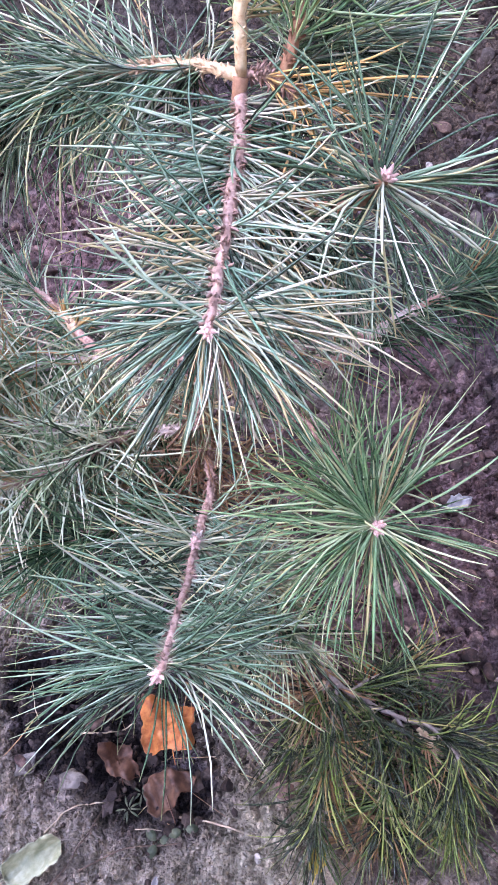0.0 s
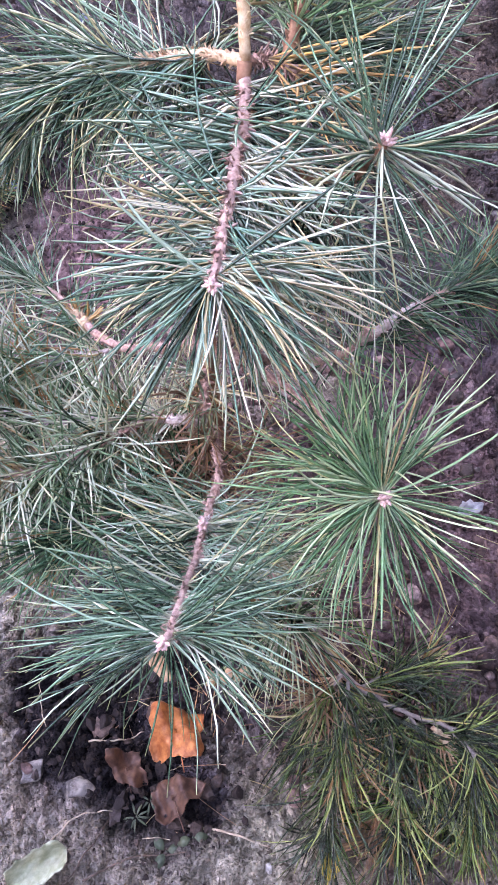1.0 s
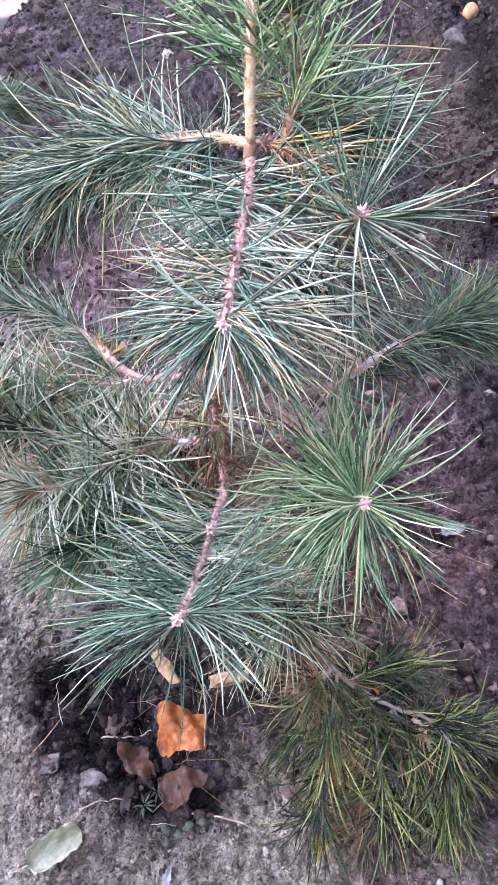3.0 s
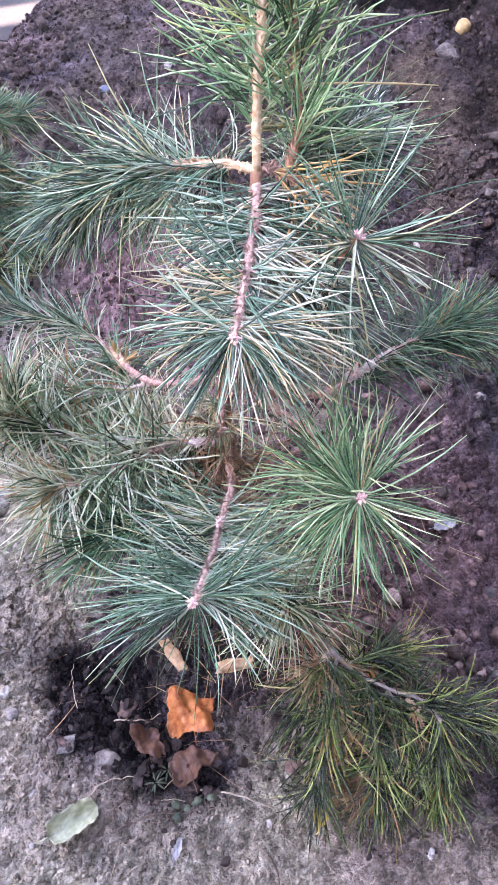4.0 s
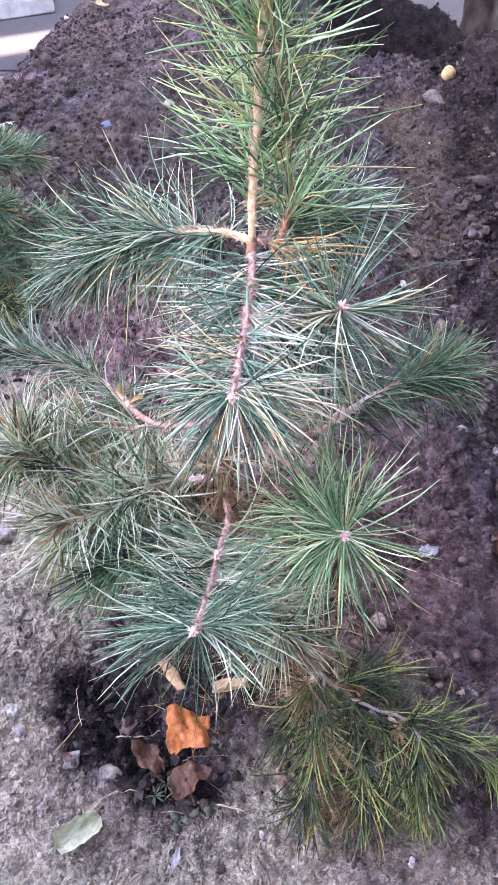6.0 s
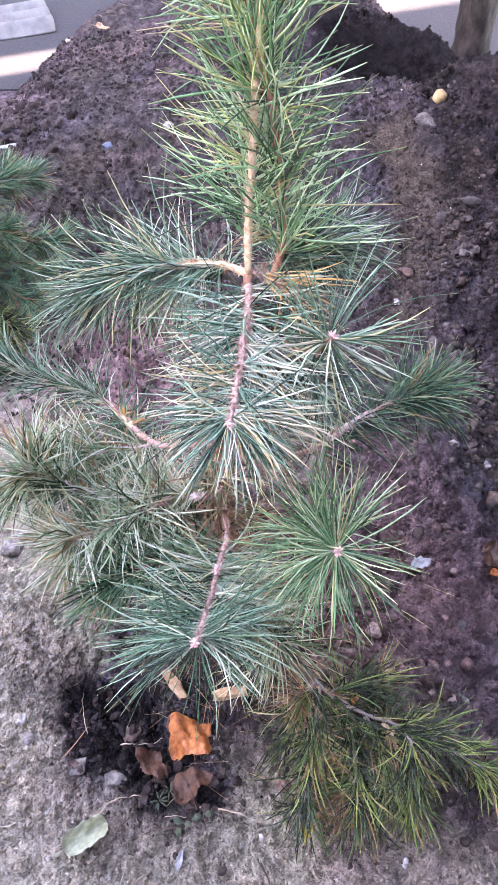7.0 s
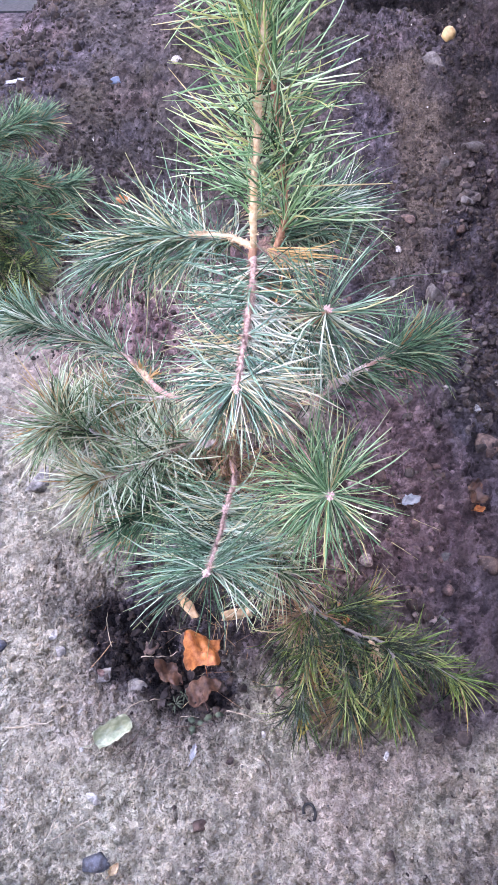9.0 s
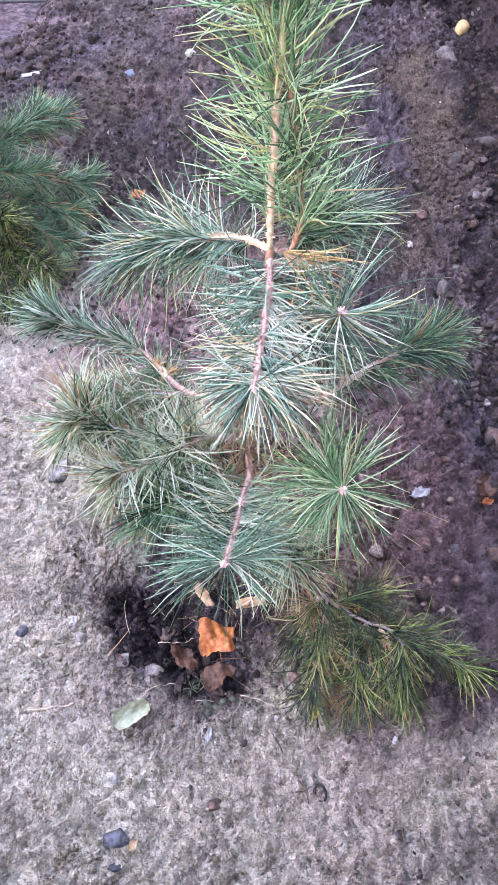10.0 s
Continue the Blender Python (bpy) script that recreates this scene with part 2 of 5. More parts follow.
CONCRETE = plain("pale concrete", (0.085, 0.082, 0.078), (0.135, 0.131, 0.124), 0.85, 9)
PLASTER = plain("plaster", (0.30, 0.28, 0.25), (0.38, 0.355, 0.32), 0.9, 3)
TREE_BARK = wood("old bark", (0.006, 0.0048, 0.004), (0.05, 0.041, 0.034), 30, 0.4)


# ---- small mesh helpers ----
def mesh_object(name, verts, faces, mat, smooth=True, along=None, hue=None):
    me = bpy.data.meshes.new(name)
    verts = np.asarray(verts, dtype=float)
    me.from_pydata(verts.tolist(), [], faces.tolist() if hasattr(faces, "tolist") else faces)
    me.materials.append(mat)
    me.polygons.foreach_set("use_smooth", [smooth] * len(me.polygons))
    if along is not None:
        me.attributes.new("along", "FLOAT", "POINT").data.foreach_set("value", np.asarray(along, dtype=np.float32))
        me.attributes.new("hue", "FLOAT", "POINT").data.foreach_set("value", np.repeat(np.asarray(hue, dtype=np.float32), len(verts) // len(hue)))
    me.update()
    return new(name, me)


def child_of(ob, parent, label="", kind=""):
    ob.parent = parent
    return tagged(ob, label, kind=kind)


def curve_points(pts, n):
    """n points on a smooth line through pts."""
    p = np.asarray(pts, dtype=float)
    ext = np.vstack([2 * p[0] - p[1], p, 2 * p[-1] - p[-2]])
    out = []
    for u in np.linspace(0, len(p) - 1 - 1e-6, n):
        i, f = int(u), u - int(u)
        a, b, c, d = ext[i], ext[i + 1], ext[i + 2], ext[i + 3]
        out.append(0.5 * (2 * b + (c - a) * f + (2 * a - 5 * b + 4 * c - d) * f * f + (3 * b - a - 3 * c + d) * f ** 3))
    return np.array(out)


def unit(v):
    return v / np.maximum(np.linalg.norm(v, axis=-1, keepdims=True), 1e-9)


def sides(d):
    """Two directions square to each row of d."""
    ref = np.where(np.abs(d[:, 2:3]) > 0.9, np.array([[1.0, 0, 0]]), np.array([[0, 0, 1.0]]))
    u = unit(np.cross(d, ref))
    return u, np.cross(d, u)


def tube(line, radii, around=8, wobble=0.0, rng=None):
    n = len(line)
    t = unit(np.gradient(line, axis=0))
    u, v = sides(t)
    for i in range(1, n):
        w = u[i - 1] - t[i] * np.dot(u[i - 1], t[i])
        u[i] = w / np.linalg.norm(w)
        v[i] = np.cross(t[i], u[i])
    ang = np.linspace(0, 2 * math.pi, around, endpoint=False)
    r = np.asarray(radii)[:, None] * (1 + (rng.uniform(-wobble, wobble, (n, around)) if rng is not None else 0))
    verts = line[:, None] + r[..., None] * (np.cos(ang)[None, :, None] * u[:, None] + np.sin(ang)[None, :, None] * v[:, None])
    verts = np.vstack([verts.reshape(-1, 3), line[:1], line[-1:]])
    faces = [(i * around + j, i * around + (j + 1) % around, (i + 1) * around + (j + 1) % around, (i + 1) * around + j) for i in range(n - 1) for j in range(around)]
    a, b = n * around, n * around + 1
    faces += [(a, (j + 1) % around, j) for j in range(around)] + [(b, (n - 1) * around + j, (n - 1) * around + (j + 1) % around) for j in range(around)]
    return verts, faces


RINGS = np.array([0.0, 0.22, 0.5, 0.78, 1.0])
WIDTHS = np.array([0.75, 1.0, 1.0, 0.92, 0.38])


def needle_mesh(p, d, length, width, bend, rng):
    """Curved needles of three-sided section: vertices, faces and how far along each vertex is."""
    n, k = len(p), len(RINGS)
    s = RINGS[None, :, None]
    line = p[:, None] + length[:, None, None] * (d[:, None] * s + bend[:, None] * s ** 2)
    tang = unit(d[:, None] + 2 * bend[:, None] * s)
    roll = rng.uniform(0, 2 * math.pi, n)
    u0, v0 = sides(d)
    u = unit(u0 * np.cos(roll)[:, None] + v0 * np.sin(roll)[:, None])
    u = unit(u[:, None] - tang * np.sum(u[:, None] * tang, axis=2, keepdims=True))
    v = np.cross(tang, u)
    half = 0.5 * width[:, None, None] * WIDTHS[None, :, None]
    corners = np.stack([line + u * half, line - u * half, line + v * half * 0.9], axis=2)
    verts = corners.reshape(-1, 3)
    along = np.broadcast_to(RINGS[None, :, None], (n, k, 3)).reshape(-1)
    base = (np.arange(n) * k * 3)[:, None, None, None] + (np.arange(k - 1) * 3)[None, :, None, None]
    quad = np.array([[j, (j + 1) % 3, (j + 1) % 3 + 3, j + 3] for j in range(3)])[None, None]
    return verts, (base + quad).reshape(-1, 4), along


def bud_mesh(tip, way, size, rng, count=6):
    """A rosette of pointed, scaly buds at a shoot's tip, the middle one longest."""
    u, v = (a[0] for a in sides(way[None]))
    verts, faces = [], []
    for i in range(count):
        a = 2.4 * i + rng.uniform(-0.3, 0.3)
        lean = 0.0 if i == 0 else rng.uniform(0.7, 1.5)
        d = unit(way + lean * (u * math.cos(a) + v * math.sin(a)))
        long = size * (1.0 if i == 0 else rng.uniform(0.55, 0.9))
        w = np.linspace(0, 1, 6)
        line = tip + d * (w * long)[:, None] + rng.normal(0, size * 0.02, (6, 3))
        tv, tf = tube(line, size * 0.17 * np.array([0.6, 1.0, 1.05, 0.85, 0.5, 0.08]), 6, 0.18, rng)
        faces += [tuple(x + len(verts) for x in f) for f in tf]
        verts += tv.tolist()
    return verts, faces


DENSITY = 0.95


def shoot(tree, pts, r0, r1, count, length, start=0.15, th=(75, 38), droop=0.12, crowd=1.0, bark=None, needles=None, bud=0.013, width=0.0026, shed=0.0, shed_to=0.55, seed=1, stubs=True, tuft=0.25, mess=25.0, clumps=16, wavy=0.38, bunch=4, comb=0.0, sweep=0.0, sprays=(), bud_way=None, label=""):
    """A branch with its needles in pairs and its buds. pts: world places along it; th: the angle between needle and branch at its foot and tip;
    tuft: the share of needles that spring from its last part; shed: the share lost on the upper side, as far as shed_to;
    comb: how far needles part to both sides; sweep: how far they curve towards the tip; sprays: bunches at the tip, each a way, a count, a spread in degrees and a length."""
    rng = np.random.default_rng(seed)
    origin = np.array(tree.location)
    line = curve_points(np.asarray(pts) - origin, 40)
    line[1:-1] += rng.normal(0, r0 * 0.12, (38, 3))
    radii = np.linspace(r0, r1, 40) * (1 + 0.08 * np.sin(np.linspace(0, 23, 40) + seed))
    wv, wf = tube(line, radii, 8, 0.05, rng)
    pairs = int(count * DENSITY) // 2
    s = start + (1 - start) * rng.uniform(0, 1, pairs) ** (1 / crowd)
    many = int(pairs * tuft)
    s[:many] = 1 - 0.05 * rng.uniform(0, 1, many)
    s = np.sort(s)
    group = np.arange(pairs) // bunch
    s = np.clip(s[np.minimum(group * bunch, pairs - 1)] + rng.normal(0, 0.012, pairs), 0, 0.999) if bunch > 1 else s
    at = s * 39
    i = np.minimum(at.astype(int), 38)
    p = line[i] + (line[i + 1] - line[i]) * (at - i)[:, None]
    axis = unit(line[np.minimum(i + 2, 39)] - line[np.maximum(i - 1, 0)])
    u, v = sides(axis)
    turn = group * 2.39996 + rng.normal(0, 0.5, pairs) + rng.uniform(-0.6, 0.6, pairs // bunch + 1)[group]
    tip_ones = s > 0.95
    clump = rng.uniform(0, 2 * math.pi, clumps)
    turn[tip_ones] = clump[rng.integers(0, clumps, tip_ones.sum())] + rng.normal(0, 0.22, tip_ones.sum())
    out = u * np.cos(turn)[:, None] + v * np.sin(turn)[:, None]
    if comb:
        out = unit(out + comb * np.sign(np.sum(out * u, axis=1))[:, None] * u)
    face = out @ np.array([0.0, -0.5, 0.866])
    gone = (face > 0.35) & (rng.uniform(0, 1, pairs) < shed) & (s < shed_to)
    theta = np.radians(th[0] + (th[1] - th[0]) * s + np.clip(rng.normal(0, 0.7 * mess, pairs), -1.2 * mess, mess) + rng.normal(0, 0.7 * mess, pairs // bunch + 1)[group])
    last = s > 0.9
    theta[last] = np.radians(rng.uniform(th[1] * 0.8, th[1] * 1.55, last.sum()))
    d = unit(axis * np.cos(theta)[:, None] + out * np.sin(theta)[:, None])
    if stubs:
        k = int(pairs * 1.0) + 60
        q = rng.uniform(0.04, 0.99, k) * 38.99
        j = q.astype(int)
        foot = line[j] + (line[j + 1] - line[j]) * (q - j)[:, None]
        fore = unit(line[np.minimum(j + 2, 39)] - line[np.maximum(j - 1, 0)])
        fu, fv = sides(fore)
        ft = np.arange(k) * 2.39996 + rng.normal(0, 0.5, k)
        fo = fu * np.cos(ft)[:, None] + fv * np.sin(ft)[:, None]
        sv, sf, _ = needle_mesh(foot + fo * r1 * 0.7, unit(fo + fore * rng.uniform(0.3, 1.1, (k, 1)) + 0.2 * rng.normal(0, 1, (k, 3))), rng.uniform(0.005, 0.0105, k), rng.uniform(0.0022, 0.0038, k), rng.normal(0, 0.2, (k, 3)), rng)
        wf = list(wf) + [tuple(f) for f in (sf + len(wv)).tolist()]
        wv = np.vstack([wv, sv])
    p, d, axis, pairs = p[~gone], d[~gone], axis[~gone], int((~gone).sum())
    long = length * np.clip(rng.normal(1.0, 0.2, pairs), 0.4, 1.22)
    stiff = np.ones(pairs)
    tint = rng.uniform(0, 1, len(gone) // bunch + 1)[group][~gone]
    for way, many, spread_by, far in sprays:
        k = max(2, int(0.62 * many * DENSITY) // 2)
        way = unit(np.array(way, dtype=float))
        aim = unit(way + np.radians(1.45 * spread_by) * rng.normal(0, 1, (k, 3)))
        q = 39 - rng.uniform(0, 3.5, k)
        j = np.minimum(q.astype(int), 38)
        p = np.vstack([p, line[j] + (line[j + 1] - line[j]) * (q - j)[:, None]])
        d, axis = np.vstack([d, aim]), np.vstack([axis, np.broadcast_to(way, (k, 3))])
        long = np.concatenate([long, far * np.clip(rng.normal(1.0, 0.17, k), 0.5, 1.3)])
        stiff = np.concatenate([stiff, np.full(k, 0.5)])
        tint = np.concatenate([tint, np.repeat(rng.uniform(0, 1, k // 3 + 1), 3)[:k]])
        pairs += k
    branch = child_of(mesh_object("branch", wv, wf, bark), tree, label)
    split = rng.normal(0, 0.09, (pairs, 3))
    p2 = np.vstack([p, p])
    d2 = unit(np.vstack([d + split, d - split]))
    n = len(p2)
    long = np.concatenate([long, long]) * rng.uniform(0.93, 1.05, n)
    bend = np.concatenate([stiff, stiff])[:, None] * rng.normal(0, wavy, (n, 3)) * rng.uniform(0.3, 1.5, (n, 1)) + np.array([0, 0, -droop]) + sweep * np.vstack([axis, axis])
    bend -= d2 * np.sum(bend * d2, axis=1, keepdims=True)
    bend *= np.minimum(1, 0.55 / np.maximum(np.linalg.norm(bend, axis=1, keepdims=True), 1e-6))
    nv, nf, along = needle_mesh(p2, d2, long, 1.02 * width * rng.uniform(0.8, 1.2, n), bend, rng)
    hue = np.where(rng.uniform(0, 1, n) < 0.8, np.clip(np.concatenate([tint, tint]) + rng.normal(0, 0.06, n), 0, 1), rng.uniform(0, 1, n))
    hue = hue ** 1.14
    child_of(mesh_object("needles", nv, nf, needles, True, along, hue), branch, kind="stuff")
    if bud:
        way = unit(line[-1] - line[-4]) if bud_way is None else unit(np.array(bud_way, dtype=float))
        bv, bf = bud_mesh(line[-1] + way * 0.002, way, bud * 1.2, rng, 9)
        child_of(mesh_object("bud", bv, bf, BUD), branch, "pinkish scaly bud cluster")
    return branch


# ---- the ground: one sheet, dug soil heaped up towards a lower street ----
def smooth(a):
    a = np.clip(a, 0, 1)
    return a * a * (3 - 2 * a)


def lattice(ix, iy, seed):
    """A random number from 0 to 1 for each pair of whole numbers."""
    h = np.sin(ix * 127.1 + iy * 311.7 + seed * 74.7) * 43758.5453
    return h - np.floor(h)


def value_noise(x, y, seed):
    ix, iy = np.floor(x), np.floor(y)
    fx, fy = smooth(x - ix), smooth(y - iy)
    a, b = lattice(ix, iy, seed), lattice(ix + 1, iy, seed)
    c, d = lattice(ix, iy + 1, seed), lattice(ix + 1, iy + 1, seed)
    return (a + (b - a) * fx) * (1 - fy) + (c + (d - c) * fx) * fy - 0.5


def clods(x, y, size, seed):
    """Rounded lumps about size across, from 0 to 1, of uneven height."""
    gx, gy = x / size, y / size
    ix, iy = np.floor(gx), np.floor(gy)
    best = np.zeros_like(gx)
    for dx in (-1, 0, 1):
        for dy in (-1, 0, 1):
            cx, cy = ix + dx, iy + dy
            px, py = cx + lattice(cx, cy, seed), cy + lattice(cx, cy, seed + 1)
            r = 0.35 + 0.5 * lattice(cx, cy, seed + 2)
            hgt = lattice(cx, cy, seed + 3) ** 1.5
            q = 1 - ((gx - px) ** 2 + (gy - py) ** 2) / (r * r)
            best = np.maximum(best, hgt * np.sqrt(np.clip(q, 0, 1)))
    return best


def land(x, y):
    """The lie of the land without its roughness."""
    heap = 0.35 * smooth((y - 0.95) / 1.65) * smooth((x + 0.85) / 1.25)
    heap += 0.16 * smooth((y - 2.6) / 1.6) * smooth((x + 1.7) / 0.8) * (1 - smooth((x - 0.0) / 0.5))
    heap -= 0.75 * np.exp(-(((x - 0.55) / 0.55) ** 2 + ((y - 3.30) / 0.22) ** 2) ** 1.8)
    heap += 0.10 * np.exp(-(((x - 0.10) / 0.36) ** 2 + ((y - 3.9) / 0.36) ** 2))
    heap -= 0.10 * smooth((x - 0.25) / 0.5) * smooth((y - 3.2) / 0.4)
    heap -= 0.30 * smooth((x - 0.75) / 0.4) * smooth((y - 3.1) / 0.4)
    heap -= 0.075 * smooth((y - 2.55) / 0.35) * smooth((x - 0.15) / 0.25) * (1 - smooth((y - 3.4) / 0.3))
    heap += 0.13 * np.exp(-(((x - 0.88) / 0.20) ** 2 + ((y - 2.98) / 0.24) ** 2))
    edge = 3.1 + 1.9 * smooth((x + 1.75) / 1.0) - 1.35 * smooth((x - 0.25) / 0.4)
    low = smooth((y - edge) / 0.75)
    z = heap * (1 - low) - 0.5 * low
    z -= 0.065 * np.exp(-((x + 0.19) ** 2 + (y - 0.25) ** 2) / 0.026)
    z -= 0.06 * np.exp(-(((x - 0.75) / 0.2) ** 2 + ((y - 0.75) / 0.3) ** 2))
    return z, low


# soil damp, with shade below the pine and in the pit painted in
def damp_and_shade(x, y):
    wx, wy = x + 0.16 * value_noise(x * 8, y * 8, 61) + 0.05 * value_noise(x * 25, y * 25, 63), y + 0.16 * value_noise(x * 8, y * 8, 62) + 0.05 * value_noise(x * 25, y * 25, 64)
    dug = 2.0 * np.exp(-(((wx + wy + 0.05) / 0.16) ** 2 + ((wx - wy + 0.49) / 0.34) ** 2))
    # pit depth imitated: its shade goes into the soil colour
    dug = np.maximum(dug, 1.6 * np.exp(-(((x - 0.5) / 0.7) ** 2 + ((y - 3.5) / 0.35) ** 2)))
    dug = np.maximum(dug, 0.40 * smooth((y - 0.75 - 0.5 * smooth((-0.3 - x) / 0.4)) / 0.6) * smooth((x + 1.75) / 0.4))
    # shaded ground right of the pine and under its low branch, painted darker
    dug = np.maximum(dug, 1.5 * smooth((x - 0.05) / 0.22) * smooth((y - 0.03 + 0.12 * smooth((x - 0.2) / 0.25)) / 0.24) * (1 - 0.3 * smooth((y - 1.1) / 0.6)))
    dug = np.maximum(dug, 1.15 * smooth((wx - 0.52) / 0.14) * smooth((wy - 1.25) / 0.25))
    dug = np.maximum(dug, 1.2 * np.exp(-(((wx + 1.22) / 0.3) ** 2 + ((wy - 3.05) / 0.4) ** 2)))
    # soil darkened below the pine, where its shade falls
    dug = np.maximum(dug, 1.6 * np.exp(-(((x - 0.08) / 1.25) ** 2 + (y - 0.55) ** 2) / 0.16))
    dug = np.maximum(dug, 0.38 * smooth((x + 0.02) / 0.3))
    dug = np.maximum(dug, 0.6 * np.exp(-(((x - 0.28) / 0.2) ** 2 + ((y - 0.02) / 0.1) ** 2)))
    dug = np.maximum(dug, 0.9 * smooth((y - 2.75) / 0.4) * smooth((-0.95 - x) / 0.3))
    dug = np.maximum(dug, 1.3 * np.exp(-(((x + 0.42) / 0.36) ** 2 + ((y - 1.35) / 0.36) ** 2)))
    dug = dug - 0.2 * smooth((wx - 0.26) / 0.2) * (1 - smooth((y - 0.75) / 0.4)) * smooth((y - 0.05) / 0.2)
    dug = dug - 0.4 * smooth((-0.26 - wx) / 0.24) * (1 - smooth((y - 0.9) / 0.4))
    return np.clip(dug + 0.65 * value_noise(x * 3.1, y * 3.1, 5) + 0.6 * value_noise(x * 9, y * 9, 6), 0, 1)


def redness(x, y):
    red = np.exp(-(((x - 0.26) / 0.27) ** 2 + ((y - 0.56) / 0.40) ** 2)) + np.exp(-(((x + 0.42) / 0.36) ** 2 + ((y - 1.36) / 0.42) ** 2))
    red = red + 0.3 * np.exp(-(((x - 0.42) / 0.14) ** 2 + ((y - 0.85) / 0.42) ** 2) ** 2)
    return np.clip(1.2 * red + 0.6 * value_noise(x * 5, y * 5, 15), 0, 1)


def crusting(x, y):
    """Where the heap's face is smooth, tan and dried: from 0 to 1."""
    wx = x + 0.14 * value_noise(x * 6, y * 6, 71) + 0.05 * value_noise(x * 19, y * 19, 73)
    wy = y + 0.14 * value_noise(x * 6, y * 6, 72)
    mid = 0.44 + 0.09 * np.exp(-((wy - 1.95) / 0.3) ** 2)
    band = np.exp(-((wx - mid) / 0.10) ** 2) * smooth((wy - 1.2) / 0.4) * (1 - smooth((wy - 2.4) / 0.3))
    patch = np.exp(-(((wx - 0.68) / 0.10) ** 2 + ((wy - 2.2) / 0.09) ** 2))
    top = 0.45 * np.exp(-(((wx - 0.85) / 0.2) ** 2 + ((wy - 2.95) / 0.2) ** 2))
    left = 0.6 * np.exp(-(((wx + 1.05) / 0.10) ** 2 + ((wy - 3.0) / 0.12) ** 2))
    return np.clip(1.25 * np.maximum(np.maximum(band, patch), np.maximum(top, left)) + 0.5 * value_noise(x * 11, y * 11, 75) - 0.1, 0, 1)


def wet_and_shade(x, y):
    """Where soil is blackened: the wet planting hole, the heap's pit with its shade painted in, and the right slope."""
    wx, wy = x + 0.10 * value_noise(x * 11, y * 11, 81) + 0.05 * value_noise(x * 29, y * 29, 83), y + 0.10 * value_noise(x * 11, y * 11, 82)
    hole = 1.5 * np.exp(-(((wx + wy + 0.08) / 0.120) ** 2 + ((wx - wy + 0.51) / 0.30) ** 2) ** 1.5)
    # the pit's shade, painted as black soil
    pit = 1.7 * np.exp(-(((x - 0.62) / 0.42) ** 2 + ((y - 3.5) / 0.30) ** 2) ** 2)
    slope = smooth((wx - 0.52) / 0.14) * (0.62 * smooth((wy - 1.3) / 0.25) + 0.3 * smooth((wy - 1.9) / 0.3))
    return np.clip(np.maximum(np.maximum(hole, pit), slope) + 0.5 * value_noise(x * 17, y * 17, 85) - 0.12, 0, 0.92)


def loaminess(x, y):
    return smooth((y - 0.85 - 0.5 * smooth((-0.35 - x) / 0.4)) / 0.5)


def soil_attributes(me, x, y):
    """The kind of soil and its painted shade at each vertex, for the soil material."""
    for key, values in (("damp_shade", damp_and_shade(x, y)), ("loam", loaminess(x, y)), ("red", redness(x, y)), ("crust", crusting(x, y)), ("wet_shade", wet_and_shade(x, y))):
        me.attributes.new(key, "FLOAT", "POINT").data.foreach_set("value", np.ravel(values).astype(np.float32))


def ground_height(x, y):
    x, y = np.asarray(x, dtype=float), np.asarray(y, dtype=float)
    z, low = land(x, y)
    wet = damp_and_shade(x, y)
    rough = (1.15 + 0.35 * wet) * (1 - 0.35 * smooth(4 * value_noise(x * 1.7, y * 1.7, 9))) * (1 - 0.97 * low) * (1 - 0.4 * smooth((y - 2.7) / 0.8)) * (1 - 0.6 * crusting(x, y))
    z = z + (0.05 * value_noise(x * 2.6, y * 2.6, 1) + 0.022 * value_noise(x * 7, y * 7, 2)) * (0.35 + 0.65 * smooth((y - 0.4) / 1.2)) * (1 - low)
    fine = 1 - smooth((y - 1.2) / 1.3)
    z = z + rough * (0.026 * value_noise(x * 21, y * 21, 3) + 0.014 * value_noise(x * 55, y * 55, 4) + 0.009 * fine * value_noise(x * 120, y * 120, 14))
    z = z + rough * (0.026 * clods(x, y, 0.046, 21) + 0.019 * clods(x, y, 0.024, 31) + fine * 0.012 * clods(x, y, 0.013, 41))
    for freq, deep, seed in ((13, 0.006, 101), (31, 0.009, 102), (64, 0.008, 103)):
        crease = value_noise(x * freq + 2 * value_noise(x * 9, y * 9, seed + 9), y * freq + 2 * value_noise(x * 9, y * 9, seed + 19), seed)
        z = z - rough * deep * fine * np.exp(-(crease / 0.09) ** 2)
    return z


def spread(inner_a, inner_b, step, reach_a, reach_b, grow_a, grow_b):
    """Coordinates at even steps inside, and at growing steps out to the reach."""
    mid = list(np.arange(inner_a, inner_b, step))
    for sign, end, growth in ((1, reach_b, grow_b), (-1, reach_a, grow_a)):
        at, d = (mid[-1], step) if sign > 0 else (mid[0], step)
        side = []
        while sign * at < sign * end:
            d = min(d * growth, 6.0)
            at += sign * d
            side.append(at)
        mid = mid + side if sign > 0 else side[::-1] + mid
    return np.array(mid)


gx, gy = spread(-0.62, 0.62, 0.0066, -70, 70, 1.03, 1.03), spread(-0.40, 0.85, 0.0066, -40, 120, 1.05, 1.008)
mx, my = np.meshgrid(gx, gy)
mz = ground_height(mx, my)
cols, rows_n = len(gx), len(gy)
index = np.arange(cols * rows_n).reshape(rows_n, cols)
quads = np.stack([index[:-1, :-1], index[:-1, 1:], index[1:, 1:], index[1:, :-1]], axis=-1).reshape(-1, 4)
ground_mesh = bpy.data.meshes.new("ground")
ground_mesh.vertices.add(cols * rows_n)
ground_mesh.vertices.foreach_set("co", np.stack([mx, my, mz], axis=-1).ravel())
ground_mesh.loops.add(quads.size)
